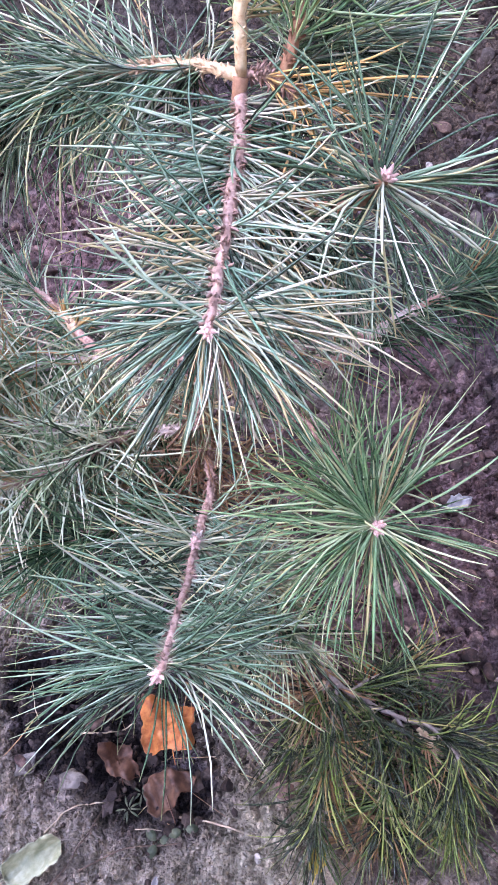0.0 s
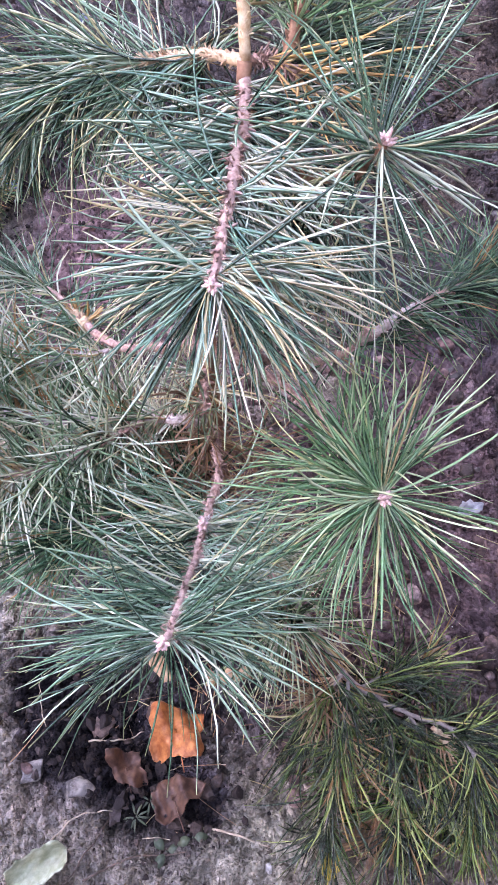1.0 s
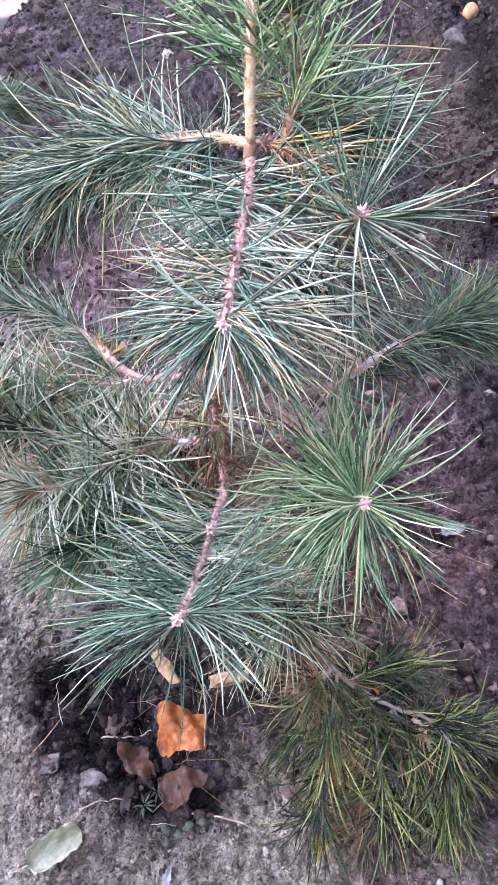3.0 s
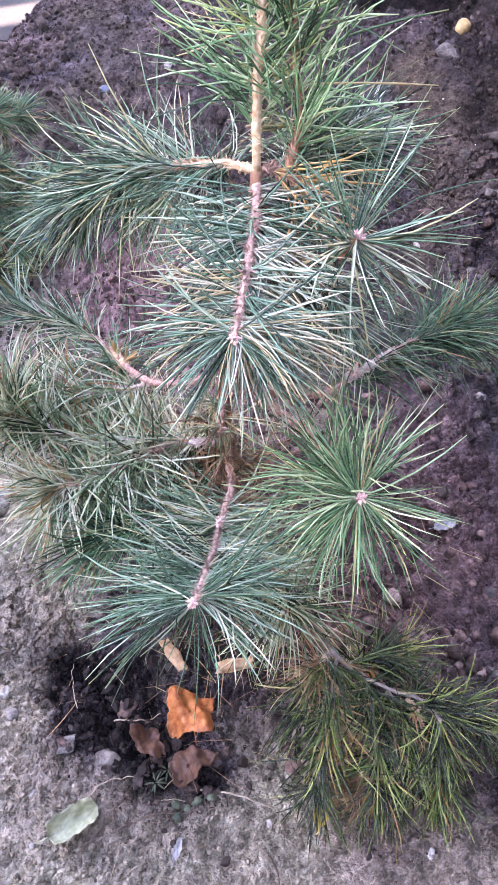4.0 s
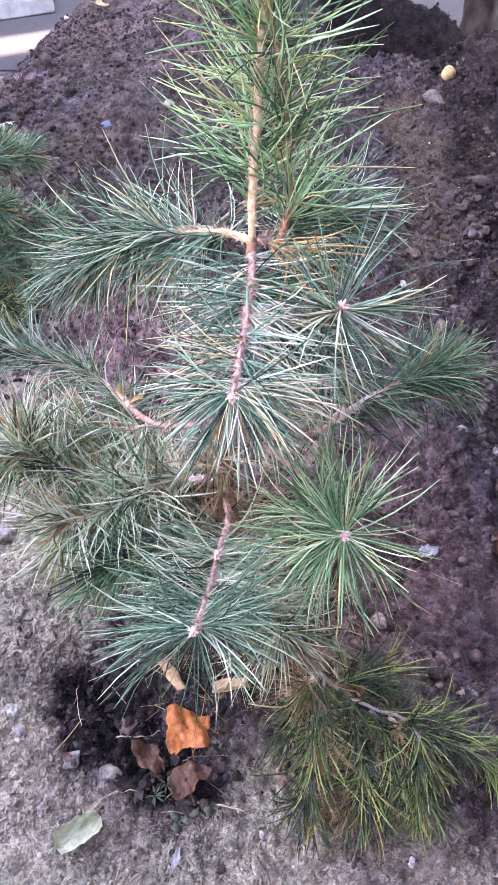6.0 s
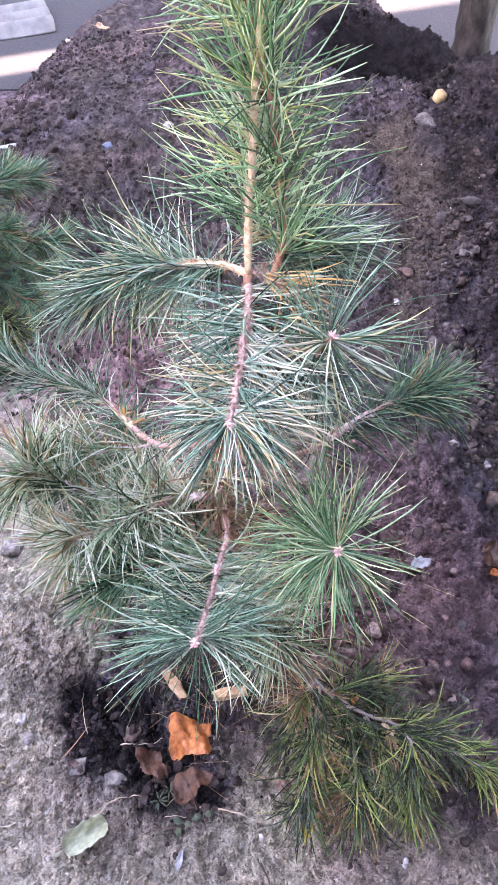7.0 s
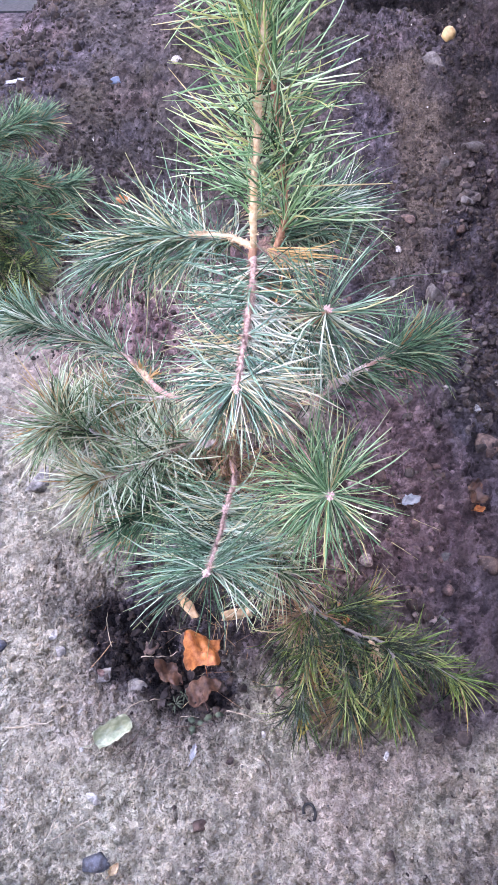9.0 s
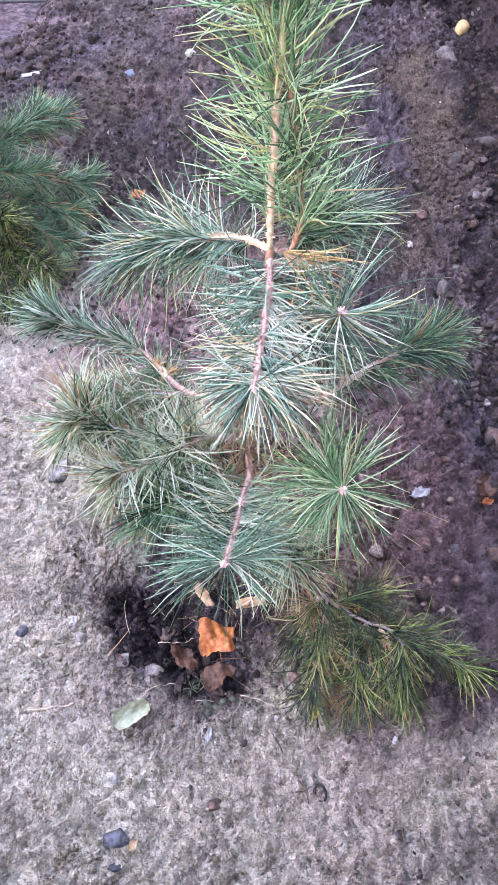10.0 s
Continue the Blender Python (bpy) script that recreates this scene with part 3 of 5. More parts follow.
ground_mesh.loops.foreach_set("vertex_index", quads.ravel())
ground_mesh.polygons.add(len(quads))
ground_mesh.polygons.foreach_set("loop_start", np.arange(0, quads.size, 4))
ground_mesh.update(calc_edges=True)
ground_mesh.polygons.foreach_set("use_smooth", np.ones(len(quads), dtype=bool))
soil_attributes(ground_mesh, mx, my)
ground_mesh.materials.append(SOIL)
ground = tagged(new("ground", ground_mesh), "dark crumbly dug soil heaped beside trodden earth", "soil", kind="structure")


def floor_at(x, y):
    return float(ground_height(np.array([x]), np.array([y]))[0])


# ---- street, kerb, walls added out of view to shape the light ----
def box(bm, x0, x1, y0, y1, z0, z1):
    m = Matrix.Translation(((x0 + x1) / 2, (y0 + y1) / 2, (z0 + z1) / 2)) @ Matrix.Diagonal((x1 - x0, y1 - y0, z1 - z0, 1))
    return bmesh.ops.create_cube(bm, size=1, matrix=m)["verts"]


def solid(name, boxes, mat, bevel=0.0):
    bm = bmesh.new()
    for b in boxes:
        box(bm, *b)
    if bevel:
        bmesh.ops.bevel(bm, geom=bm.edges[:], offset=bevel, segments=2, affect="EDGES")
    me = bpy.data.meshes.new(name)
    bm.to_mesh(me)
    bm.free()
    me.materials.append(mat)
    return new(name, me)


tagged(solid("road", [(-60, 60, 5.0, 60, -0.9, -0.487)], ASPHALT), "grey asphalt street partly in sun", "street", kind="structure")
# unseen sun blocker; its gap lets one strip of sun onto the street
tagged(solid("shade_wall_west", [(-14.3, -14.0, -12.0, 0.40, -1.0, 11.8), (-14.3, -14.0, 0.92, 18.0, -1.0, 11.8)], PLASTER), "added unseen walls with a gap for the sun", "house wall", kind="structure")
# added behind the camera to hold back skylight
tagged(solid("shade_wall_south", [(-6.0, 2.1, -2.8, -2.5, -1.0, 4.6)], PLASTER), "added unseen wall behind that blocks skylight", "house wall", kind="structure")
# added wall, out of view beyond the street
tagged(solid("unseen_wall_north", [(-13.9, 16.0, 12.0, 12.3, -1.0, 10.0)], PLASTER), "added unseen plastered wall across the street", "house wall", kind="structure")
# added out of view so that light comes mostly from the left
tagged(solid("shade_wall_east", [(1.9, 2.2, -2.5, 3.4, -1.0, 4.6)], PLASTER), "added unseen wall beside that blocks skylight", "house wall", kind="structure")


# ---- the young pine ----
def thing(name, x, y, z, label, category, group=""):
    ob = new(name)
    ob.location = (x, y, z)
    return tagged(ob, label, category, group)


pine = thing("pine_sapling", -0.05, 0.40, floor_at(-0.05, 0.40) - 0.01, "young long-needled pine with pinkish buds leaning in dug soil", "pine tree")
W1 = (-0.004, 0.645, 0.905)
W2 = (-0.06, 0.53, 0.607)
W3 = (-0.058, 0.502, 0.50)
origin = np.array(pine.location)
trunk_line = curve_points(np.array([(-0.05, 0.40, pine.location.z - 0.03), (-0.058, 0.455, 0.24), W3, W2, (-0.032, 0.585, 0.75), W1]) - origin, 60)
trunk_rng = np.random.default_rng(4)
tv, tf = tube(trunk_line, np.linspace(0.013, 0.0075, 60) * (1 + 0.1 * np.sin(np.arange(60) * 1.3)), 12, 0.10, trunk_rng)
child_of(mesh_object("trunk", tv, tf, BARK), pine, "rough orange-brown trunk")

# leading shoot and its neighbour
shoot(pine, [W1, (-0.003, 0.674, 0.982), (0.004, 0.703, 1.062), (0.007, 0.745, 1.127), (0.014, 0.775, 1.20), (0.024, 0.81, 1.285), (0.03, 0.83, 1.36)], 0.0064, 0.0052, 520, 0.142, 0.10, (64, 52), 0.05, 1.0, LEADER, NEEDLE_LEADER, seed=11, tuft=0.05, width=0.0029, shed=0.88, shed_to=1.0, sweep=0.12, label="upright yellowish leading shoot")
shoot(pine, [(0.03, 0.645, 0.885), (0.052, 0.668, 0.956), (0.044, 0.72, 1.049), (0.033, 0.75, 1.125), (0.019, 0.775, 1.185), (-0.002, 0.80, 1.25), (-0.015, 0.82, 1.31)], 0.0055, 0.0045, 470, 0.138, 0.10, (66, 54), 0.05, 1.0, BARK, NEEDLE_LEADER, seed=12, tuft=0.05, width=0.0029, sweep=0.12)
# upper whorl
shoot(pine, [W1, (-0.05, 0.685, 0.895), (-0.092, 0.712, 0.880), (-0.133, 0.716, 0.872), (-0.22, 0.734, 0.848), (-0.275, 0.742, 0.815)], 0.0062, 0.0035, 840, 0.132, 0.16, (62, 24), 0.16, 1.1, TWIG_PALE, NEEDLE_TEAL, seed=13, tuft=0.16, shed=0.98, shed_to=0.52, sweep=0.06, label="pale arching side branch")
shoot(pine, [(-0.004, 0.64, 0.89), (-0.002, 0.58, 0.885), (-0.005, 0.50, 0.887), (-0.010, 0.42, 0.882), (-0.017, 0.345, 0.868)], 0.0064, 0.0045, 560, 0.122, 0.05, (80, 74), 0.12, 1.0, TWIG, NEEDLE, bud=0.013, width=0.0026, seed=14, tuft=0.0, shed=0.9, shed_to=1.1, comb=0.5, wavy=0.30, bud_way=(0, -0.75, 0.66),
      sprays=[((-0.95, -0.25, -0.05), 60, 11, 0.118), ((-0.7, -0.65, -0.35), 34, 12, 0.118), ((-0.1, -0.8, -0.55), 44, 12, 0.112), ((0.45, -0.7, -0.5), 44, 12, 0.112), ((0.8, -0.5, -0.3), 48, 12, 0.115), ((0.97, -0.05, 0.15), 36, 11, 0.125)], label="pinkish branch with a splayed tuft")
shoot(pine, [(0.0, 0.63, 0.87), (0.035, 0.585, 0.84), (0.063, 0.55, 0.834), (0.104, 0.50, 0.868), (0.124, 0.478, 0.908)], 0.005, 0.004, 44, 0.120, 0.70, (85, 66), 0.10, 1.5, BARK, NEEDLE_TEAL, bud=0.013, seed=15, bunch=1, clumps=40, tuft=0.3, shed=0.5, bud_way=(0.35, 0.1, 0.9),
      sprays=[((0.0, 0.7, 0.55), 22, 12, 0.135), ((0.5, 0.6, 0.5), 14, 10, 0.140), ((0.95, 0.1, 0.05), 26, 9, 0.135), ((0.85, -0.4, -0.3), 26, 12, 0.125), ((0.2, -0.75, -0.6), 20, 14, 0.12), ((-0.85, -0.1, -0.2), 22, 14, 0.115)])
shoot(pine, [W1, (0.04, 0.70, 0.885), (0.09, 0.77, 0.868), (0.14, 0.83, 0.845)], 0.005, 0.0035, 640, 0.125, 0.20, (66, 34), 0.06, 1.1, TWIG, NEEDLE_TEAL, seed=16, tuft=0.15)
shoot(pine, [(0.01, 0.64, 0.86), (0.05, 0.62, 0.80), (0.09, 0.60, 0.75), (0.12, 0.60, 0.71)], 0.005, 0.0035, 270, 0.125, 0.20, (70, 45), 0.30, 1.1, TWIG, NEEDLE, seed=36, tuft=0.15, width=0.0021)
shoot(pine, [(-0.06, 0.690, 0.888), (-0.11, 0.713, 0.874), (-0.16, 0.720, 0.862), (-0.24, 0.736, 0.838)], 0.003, 0.003, 210, 0.140, 0.05, (78, 62), 0.50, 1.0, TWIG_PALE, NEEDLE_OLIVE, bud=0, stubs=False, seed=43, tuft=0.0, shed=1.0, shed_to=1.1, width=0.0022, wavy=0.34, label="curved cream needles hanging under the branch")
shoot(pine, [(-0.004, 0.60, 0.885), (-0.005, 0.50, 0.884), (-0.012, 0.40, 0.876)], 0.003, 0.003, 100, 0.135, 0.05, (80, 70), 0.35, 1.0, TWIG, NEEDLE, bud=0, stubs=False, seed=44, tuft=0.0, shed=1.0, shed_to=1.1, comb=0.7, width=0.0022, wavy=0.40, label="curved cream needles along the branch")
# dead needles in the upper fork
shoot(pine, [(0.005, 0.635, 0.915), (0.03, 0.625, 0.912), (0.05, 0.615, 0.905)], 0.003, 0.002, 26, 0.11, 0.1, (70, 35), 0.06, 1.0, TWIG, NEEDLE_AMBER, mess=30.0, bud=0, seed=17, label="amber dead needles in the fork")
# lower whorl
shoot(pine, [W2, (0.0, 0.56, 0.56), (0.09, 0.62, 0.49), (0.172, 0.70, 0.468), (0.242, 0.717, 0.516), (0.30, 0.755, 0.515), (0.36, 0.79, 0.51)], 0.0062, 0.0035, 820, 0.115, 0.36, (62, 34), 0.10, 1.2, TWIG, NEEDLE_DARK, seed=18, tuft=0.15, shed=0.85, shed_to=0.75)
shoot(pine, [W2, (-0.089, 0.53, 0.617), (-0.181, 0.57, 0.569), (-0.248, 0.63, 0.555), (-0.266, 0.66, 0.541), (-0.324, 0.72, 0.538), (-0.392, 0.745, 0.550), (-0.474, 0.76, 0.573), (-0.525, 0.76, 0.60)], 0.0064, 0.0035, 620, 0.105, 0.36, (58, 28), 0.10, 1.1, TWIG, NEEDLE_TEAL, seed=19, tuft=0.25, shed=0.8, shed_to=0.62)
shoot(pine, [W3, (-0.11, 0.505, 0.495), (-0.18, 0.52, 0.482), (-0.30, 0.52, 0.475), (-0.37, 0.515, 0.51), (-0.427, 0.51, 0.558)], 0.0058, 0.0035, 800, 0.115, 0.20, (75, 50), 0.12, 1.1, TWIG_WHITE, NEEDLE_OLIVE, mess=24.0, seed=20, tuft=0.25, shed=0.4)
shoot(pine, [W2, (0.0, 0.515, 0.585), (0.055, 0.49, 0.56), (0.108, 0.43, 0.555), (0.134, 0.335, 0.590), (0.142, 0.298, 0.628)], 0.0058, 0.004, 350, 0.132, 0.55, (88, 78), 0.08, 1.4, TWIG, NEEDLE_FRESH, bud=0.014, width=0.0027, seed=21, tuft=0.5, clumps=50, bud_way=(0, -0.6, 0.8), wavy=0.32, bunch=1)
shoot(pine, [W3, (-0.05, 0.45, 0.497), (-0.047, 0.403, 0.500), (-0.058, 0.338, 0.498), (-0.063, 0.25, 0.54), (-0.069, 0.145, 0.612)], 0.006, 0.0042, 520, 0.125, 0.46, (78, 66), 0.12, 1.0, TWIG, NEEDLE_TEAL, bud=0.013, width=0.0023, seed=22, tuft=0.0, shed=0.9, shed_to=1.1, comb=0.9, bud_way=(-0.1, -0.6, 0.8),
      sprays=[((-0.97, 0.0, -0.12), 50, 9, 0.140), ((-0.90, -0.30, -0.32), 90, 8, 0.140), ((-0.25, -0.72, -0.75), 10, 4, 0.115), ((0.12, -0.7, -0.75), 14, 6, 0.115), ((0.8, -0.35, -0.35), 34, 12, 0.125), ((0.93, 0.2, 0.2), 40, 11, 0.135)], label="pinkish branch reaching low and forward")
shoot(pine, [(-0.058, 0.345, 0.492), (-0.057, 0.328, 0.515)], 0.0055, 0.0045, 4, 0.10, 0.1, (80, 60), 0.05, 1.0, TWIG_WHITE, NEEDLE_MIXED, bud=0.014, seed=41, tuft=0.0, bud_way=(0, -0.5, 0.85),
      sprays=[((-0.9, 0.2, 0.15), 24, 14, 0.10), ((0.97, -0.1, -0.1), 40, 12, 0.105), ((0.8, -0.4, -0.4), 20, 12, 0.10)], label="small side bud with pinkish needles")
shoot(pine, [(-0.245, 0.625, 0.556), (-0.266, 0.660, 0.543), (-0.285, 0.683, 0.540)], 0.0085, 0.0065, 34, 0.034, 0.1, (70, 50), 0.05, 1.0, TWIG_PALE, NEEDLE_AMBER, mess=30.0, bud=0, seed=42, tuft=0.0, width=0.0034, label="swollen joint with withered tan scales")
shoot(pine, [(0.150, 0.682, 0.470), (0.172, 0.700, 0.470), (0.205, 0.708, 0.494), (0.240, 0.716, 0.516)], 0.0085, 0.0062, 6, 0.05, 0.1, (70, 50), 0.05, 1.0, TWIG_WHITE, NEEDLE_MIXED, bud=0, seed=45, tuft=0.0, label="pinkish scaly joint of the side branch")
shoot(pine, [(0.165, 0.700, 0.468), (0.163, 0.690, 0.482)], 0.006, 0.005, 4, 0.05, 0.1, (70, 50), 0.05, 1.0, TWIG_WHITE, NEEDLE_MIXED, bud=0.021, seed=46, tuft=0.0, bud_way=(-0.2, -0.6, 0.75), label="small pinkish bud on the side branch")
# dead and yellowing needles round the lower whorl
for k, (a, b) in enumerate([((-0.058, 0.50, 0.46), (-0.062, 0.455, 0.52)), ((-0.06, 0.49, 0.43), (-0.12, 0.46, 0.46)), ((-0.055, 0.49, 0.44), (0.0, 0.47, 0.47)), ((-0.056, 0.48, 0.40), (-0.04, 0.42, 0.42)), ((-0.058, 0.51, 0.50), (-0.10, 0.53, 0.53))]):
    mid = tuple((p + q) / 2 for p, q in zip(a, b))
    shoot(pine, [a, mid, b], 0.0035, 0.002, 60, 0.085, 0.0, (95, 70), 0.15, 1.0, TWIG, NEEDLE_DRY, mess=45.0, bud=0, stubs=False, seed=230 + k, tuft=0.0, wavy=0.25, label="dead orange needles round the whorl")
shoot(pine, [(-0.057, 0.48, 0.41), (-0.12, 0.43, 0.43), (-0.20, 0.38, 0.43), (-0.26, 0.36, 0.42)], 0.005, 0.003, 480, 0.115, 0.1, (70, 40), 0.12, 1.0, TWIG, NEEDLE_DARK, mess=36.0, seed=24, tuft=0.15)
shoot(pine, [(-0.057, 0.47, 0.37), (-0.14, 0.48, 0.39), (-0.26, 0.49, 0.39), (-0.35, 0.46, 0.39)], 0.005, 0.003, 480, 0.115, 0.1, (70, 40), 0.12, 1.0, TWIG_PALE, NEEDLE_MIXED, mess=42.0, seed=25, tuft=0.15)
shoot(pine, [(-0.055, 0.47, 0.40), (-0.15, 0.56, 0.40), (-0.26, 0.62, 0.40), (-0.40, 0.63, 0.42)], 0.005, 0.003, 480, 0.115, 0.15, (70, 40), 0.12, 1.0, TWIG_PALE, NEEDLE_MIXED, mess=30.0, seed=34, tuft=0.15)
shoot(pine, [(-0.055, 0.45, 0.30), (0.0, 0.40, 0.31), (0.03, 0.34, 0.33), (0.045, 0.27, 0.36)], 0.005, 0.003, 320, 0.115, 0.2, (75, 45), 0.20, 1.0, TWIG, NEEDLE_OLIVE, seed=26, tuft=0.15)
shoot(pine, [(-0.03, 0.55, 0.60), (0.0, 0.60, 0.60), (0.05, 0.66, 0.61)], 0.004, 0.003, 240, 0.115, 0.1, (70, 50), 0.12, 1.0, TWIG, NEEDLE, seed=35, tuft=0.1)
shoot(pine, [(-0.062, 0.52, 0.585), (-0.062, 0.49, 0.58), (-0.06, 0.455, 0.57)], 0.004, 0.003, 60, 0.08, 0.05, (90, 60), 0.25, 1.0, TWIG, NEEDLE_MIXED, mess=22.0, bud=0, seed=37, tuft=0.1, label="yellowing needles below the whorl")
shoot(pine, [(-0.05, 0.60, 0.78), (0.0, 0.62, 0.74), (0.04, 0.63, 0.70)], 0.004, 0.003, 200, 0.115, 0.1, (75, 50), 0.2, 1.0, TWIG, NEEDLE, bud=0, seed=38, tuft=0.1)
shoot(pine, [(-0.16, 0.507, 0.487), (-0.25, 0.45, 0.48), (-0.34, 0.41, 0.48)], 0.004, 0.003, 430, 0.115, 0.1, (72, 48), 0.10, 1.0, TWIG, NEEDLE_OLIVE, mess=28.0, seed=39, tuft=0.15)
shoot(pine, [(-0.20, 0.605, 0.532), (-0.30, 0.61, 0.50), (-0.40, 0.60, 0.49)], 0.004, 0.003, 430, 0.110, 0.1, (72, 48), 0.10, 1.0, TWIG_WHITE, NEEDLE_OLIVE, mess=28.0, seed=40, tuft=0.15)
# low drooping branch of older needles
LOW = [(-0.05, 0.43, 0.20), (0.0, 0.37, 0.30), (0.066, 0.30, 0.33), (0.122, 0.24, 0.265), (0.175, 0.222, 0.215), (0.228, 0.207, 0.189), (0.27, 0.194, 0.19), (0.302, 0.154, 0.205)]
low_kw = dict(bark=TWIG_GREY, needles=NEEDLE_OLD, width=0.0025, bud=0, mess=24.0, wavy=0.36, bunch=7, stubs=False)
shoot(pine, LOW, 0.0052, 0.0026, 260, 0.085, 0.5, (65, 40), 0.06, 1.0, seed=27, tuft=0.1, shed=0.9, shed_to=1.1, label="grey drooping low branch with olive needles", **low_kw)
for k, (twig, many) in enumerate([
        ([(0.13, 0.235, 0.26), (0.12, 0.17, 0.215), (0.11, 0.11, 0.16), (0.10, 0.065, 0.12)], 420),
        ([(0.18, 0.22, 0.215), (0.195, 0.16, 0.18), (0.205, 0.11, 0.13), (0.205, 0.075, 0.10)], 420),
        ([(0.27, 0.194, 0.19), (0.34, 0.185, 0.15), (0.41, 0.165, 0.11), (0.46, 0.15, 0.08)], 440),
        ([(0.30, 0.154, 0.205), (0.305, 0.125, 0.15), (0.31, 0.09, 0.10)], 400),
        ([(0.15, 0.23, 0.24), (0.20, 0.265, 0.20), (0.25, 0.28, 0.16)], 340),
        ([(0.12, 0.24, 0.265), (0.09, 0.21, 0.225), (0.07, 0.175, 0.18)], 240),
        ([(0.22, 0.21, 0.19), (0.25, 0.15, 0.16), (0.26, 0.10, 0.11)], 380)]):
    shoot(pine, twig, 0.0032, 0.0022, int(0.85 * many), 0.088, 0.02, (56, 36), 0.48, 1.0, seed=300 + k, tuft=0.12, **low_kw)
for k, (a, b) in enumerate([((0.13, 0.20, 0.21), (0.12, 0.13, 0.14)), ((0.22, 0.19, 0.16), (0.24, 0.13, 0.11)), ((0.18, 0.10, 0.10), (0.17, 0.06, 0.06)), ((0.12, 0.24, 0.262), (0.065, 0.195, 0.22))]):
    shoot(pine, [a, tuple((p + q) / 2 for p, q in zip(a, b)), b], 0.0028, 0.002, 84, 0.07, 0.0, (80, 60), 0.3, 1.0, TWIG_PALE, NEEDLE_DRY, mess=40.0, bud=0, stubs=False, seed=330 + k, tuft=0.0, label="dead brown needles in the low branch")

for k, bare in enumerate([[(0.110, 0.235, 0.262), (0.082, 0.228, 0.222), (0.053, 0.218, 0.185)], [(0.250, 0.192, 0.192), (0.268, 0.172, 0.188), (0.284, 0.145, 0.160)]]):
    shoot(pine, bare, 0.0034, 0.0022, 30, 0.055, 0.3, (70, 45), 0.2, 1.0, TWIG_PALE, NEEDLE_DRY, bud=0, seed=340 + k, tuft=0.0, label="bare tan twig of the low branch")

# ---- the pine beside it ----
other = thing("pine_sapling", -1.16, 1.72, floor_at(-1.16, 1.72) - 0.01, "small bushy olive-green pine on dug soil", "pine tree")
o = np.array(other.location)
ov, of = tube(curve_points(np.array([(0, 0, -0.02), (0.01, 0.02, 0.2), (0.0, 0.03, 0.42)]), 20), np.linspace(0.012, 0.006, 20), 10, 0.1, trunk_rng)
child_of(mesh_object("trunk", ov, of, BARK), other)
for k, (root, tip, mat) in enumerate([
    ((0, 0, 0.30), (0.25, 0.42, 0.30), NEEDLE_DARK), ((0, 0, 0.25), (0.38, 0.14, 0.20), NEEDLE_DARK), ((0, 0, 0.22), (0.33, -0.10, 0.12), NEEDLE_DARK),
    ((0, 0, 0.20), (0.24, -0.28, 0.10), NEEDLE_OLD), ((0, 0, 0.30), (0.20, 0.30, 0.36), NEEDLE_DARK), ((0, 0, 0.26), (0.16, -0.14, 0.26), NEEDLE_OLD),
    ((0, 0, 0.32), (-0.25, 0.20, 0.35), NEEDLE_OLD), ((0, 0, 0.2), (-0.3, -0.1, 0.15), NEEDLE_OLD), ((0, 0, 0.22), (0.05, -0.35, 0.14), NEEDLE_OLD),
    ((0, 0, 0.40), (0.06, 0.05, 0.56), NEEDLE_OLD), ((0, 0, 0.28), (0.24, 0.05, 0.30), NEEDLE_DARK), ((0, 0, 0.15), (0.15, -0.18, 0.06), NEEDLE_OLD), ((0, 0, 0.18), (0.30, -0.24, 0.13), NEEDLE_OLD), ((0.02, 0, 0.14), (0.20, -0.36, 0.08), NEEDLE_OLD), ((0, 0, 0.24), (0.34, 0.02, 0.16), NEEDLE_DARK)]):
    a, b = np.array(root) + o, np.array(tip) + o
    shoot(other, [a, a * 0.5 + b * 0.5 + (0, 0, 0.03), b], 0.005, 0.003, 760, 0.10, 0.10, (62, 36), 0.10, 1.0, TWIG, mat, seed=60 + k, width=0.0027, mess=24.0, wavy=0.2)

# ---- loose crumbs, pebbles and grit on the soil ----
def ball(level):
    bm = bmesh.new()
    bmesh.ops.create_icosphere(bm, subdivisions=level, radius=1)
    v, f = np.array([p.co for p in bm.verts]), np.array([[p.index for p in q.verts] for q in bm.faces])
    bm.free()
    return v, f


BALL_1, BALL_2 = ball(1), ball(2)


def turned(n, rng):
    q = unit(rng.normal(0, 1, (n, 4)))
    w, x, y, z = q.T
    return np.stack([1 - 2 * (y * y + z * z), 2 * (x * y - w * z), 2 * (x * z + w * y), 2 * (x * y + w * z), 1 - 2 * (x * x + z * z), 2 * (y * z - w * x), 2 * (x * z - w * y), 2 * (y * z + w * x), 1 - 2 * (x * x + y * y)], axis=1).reshape(n, 3, 3)


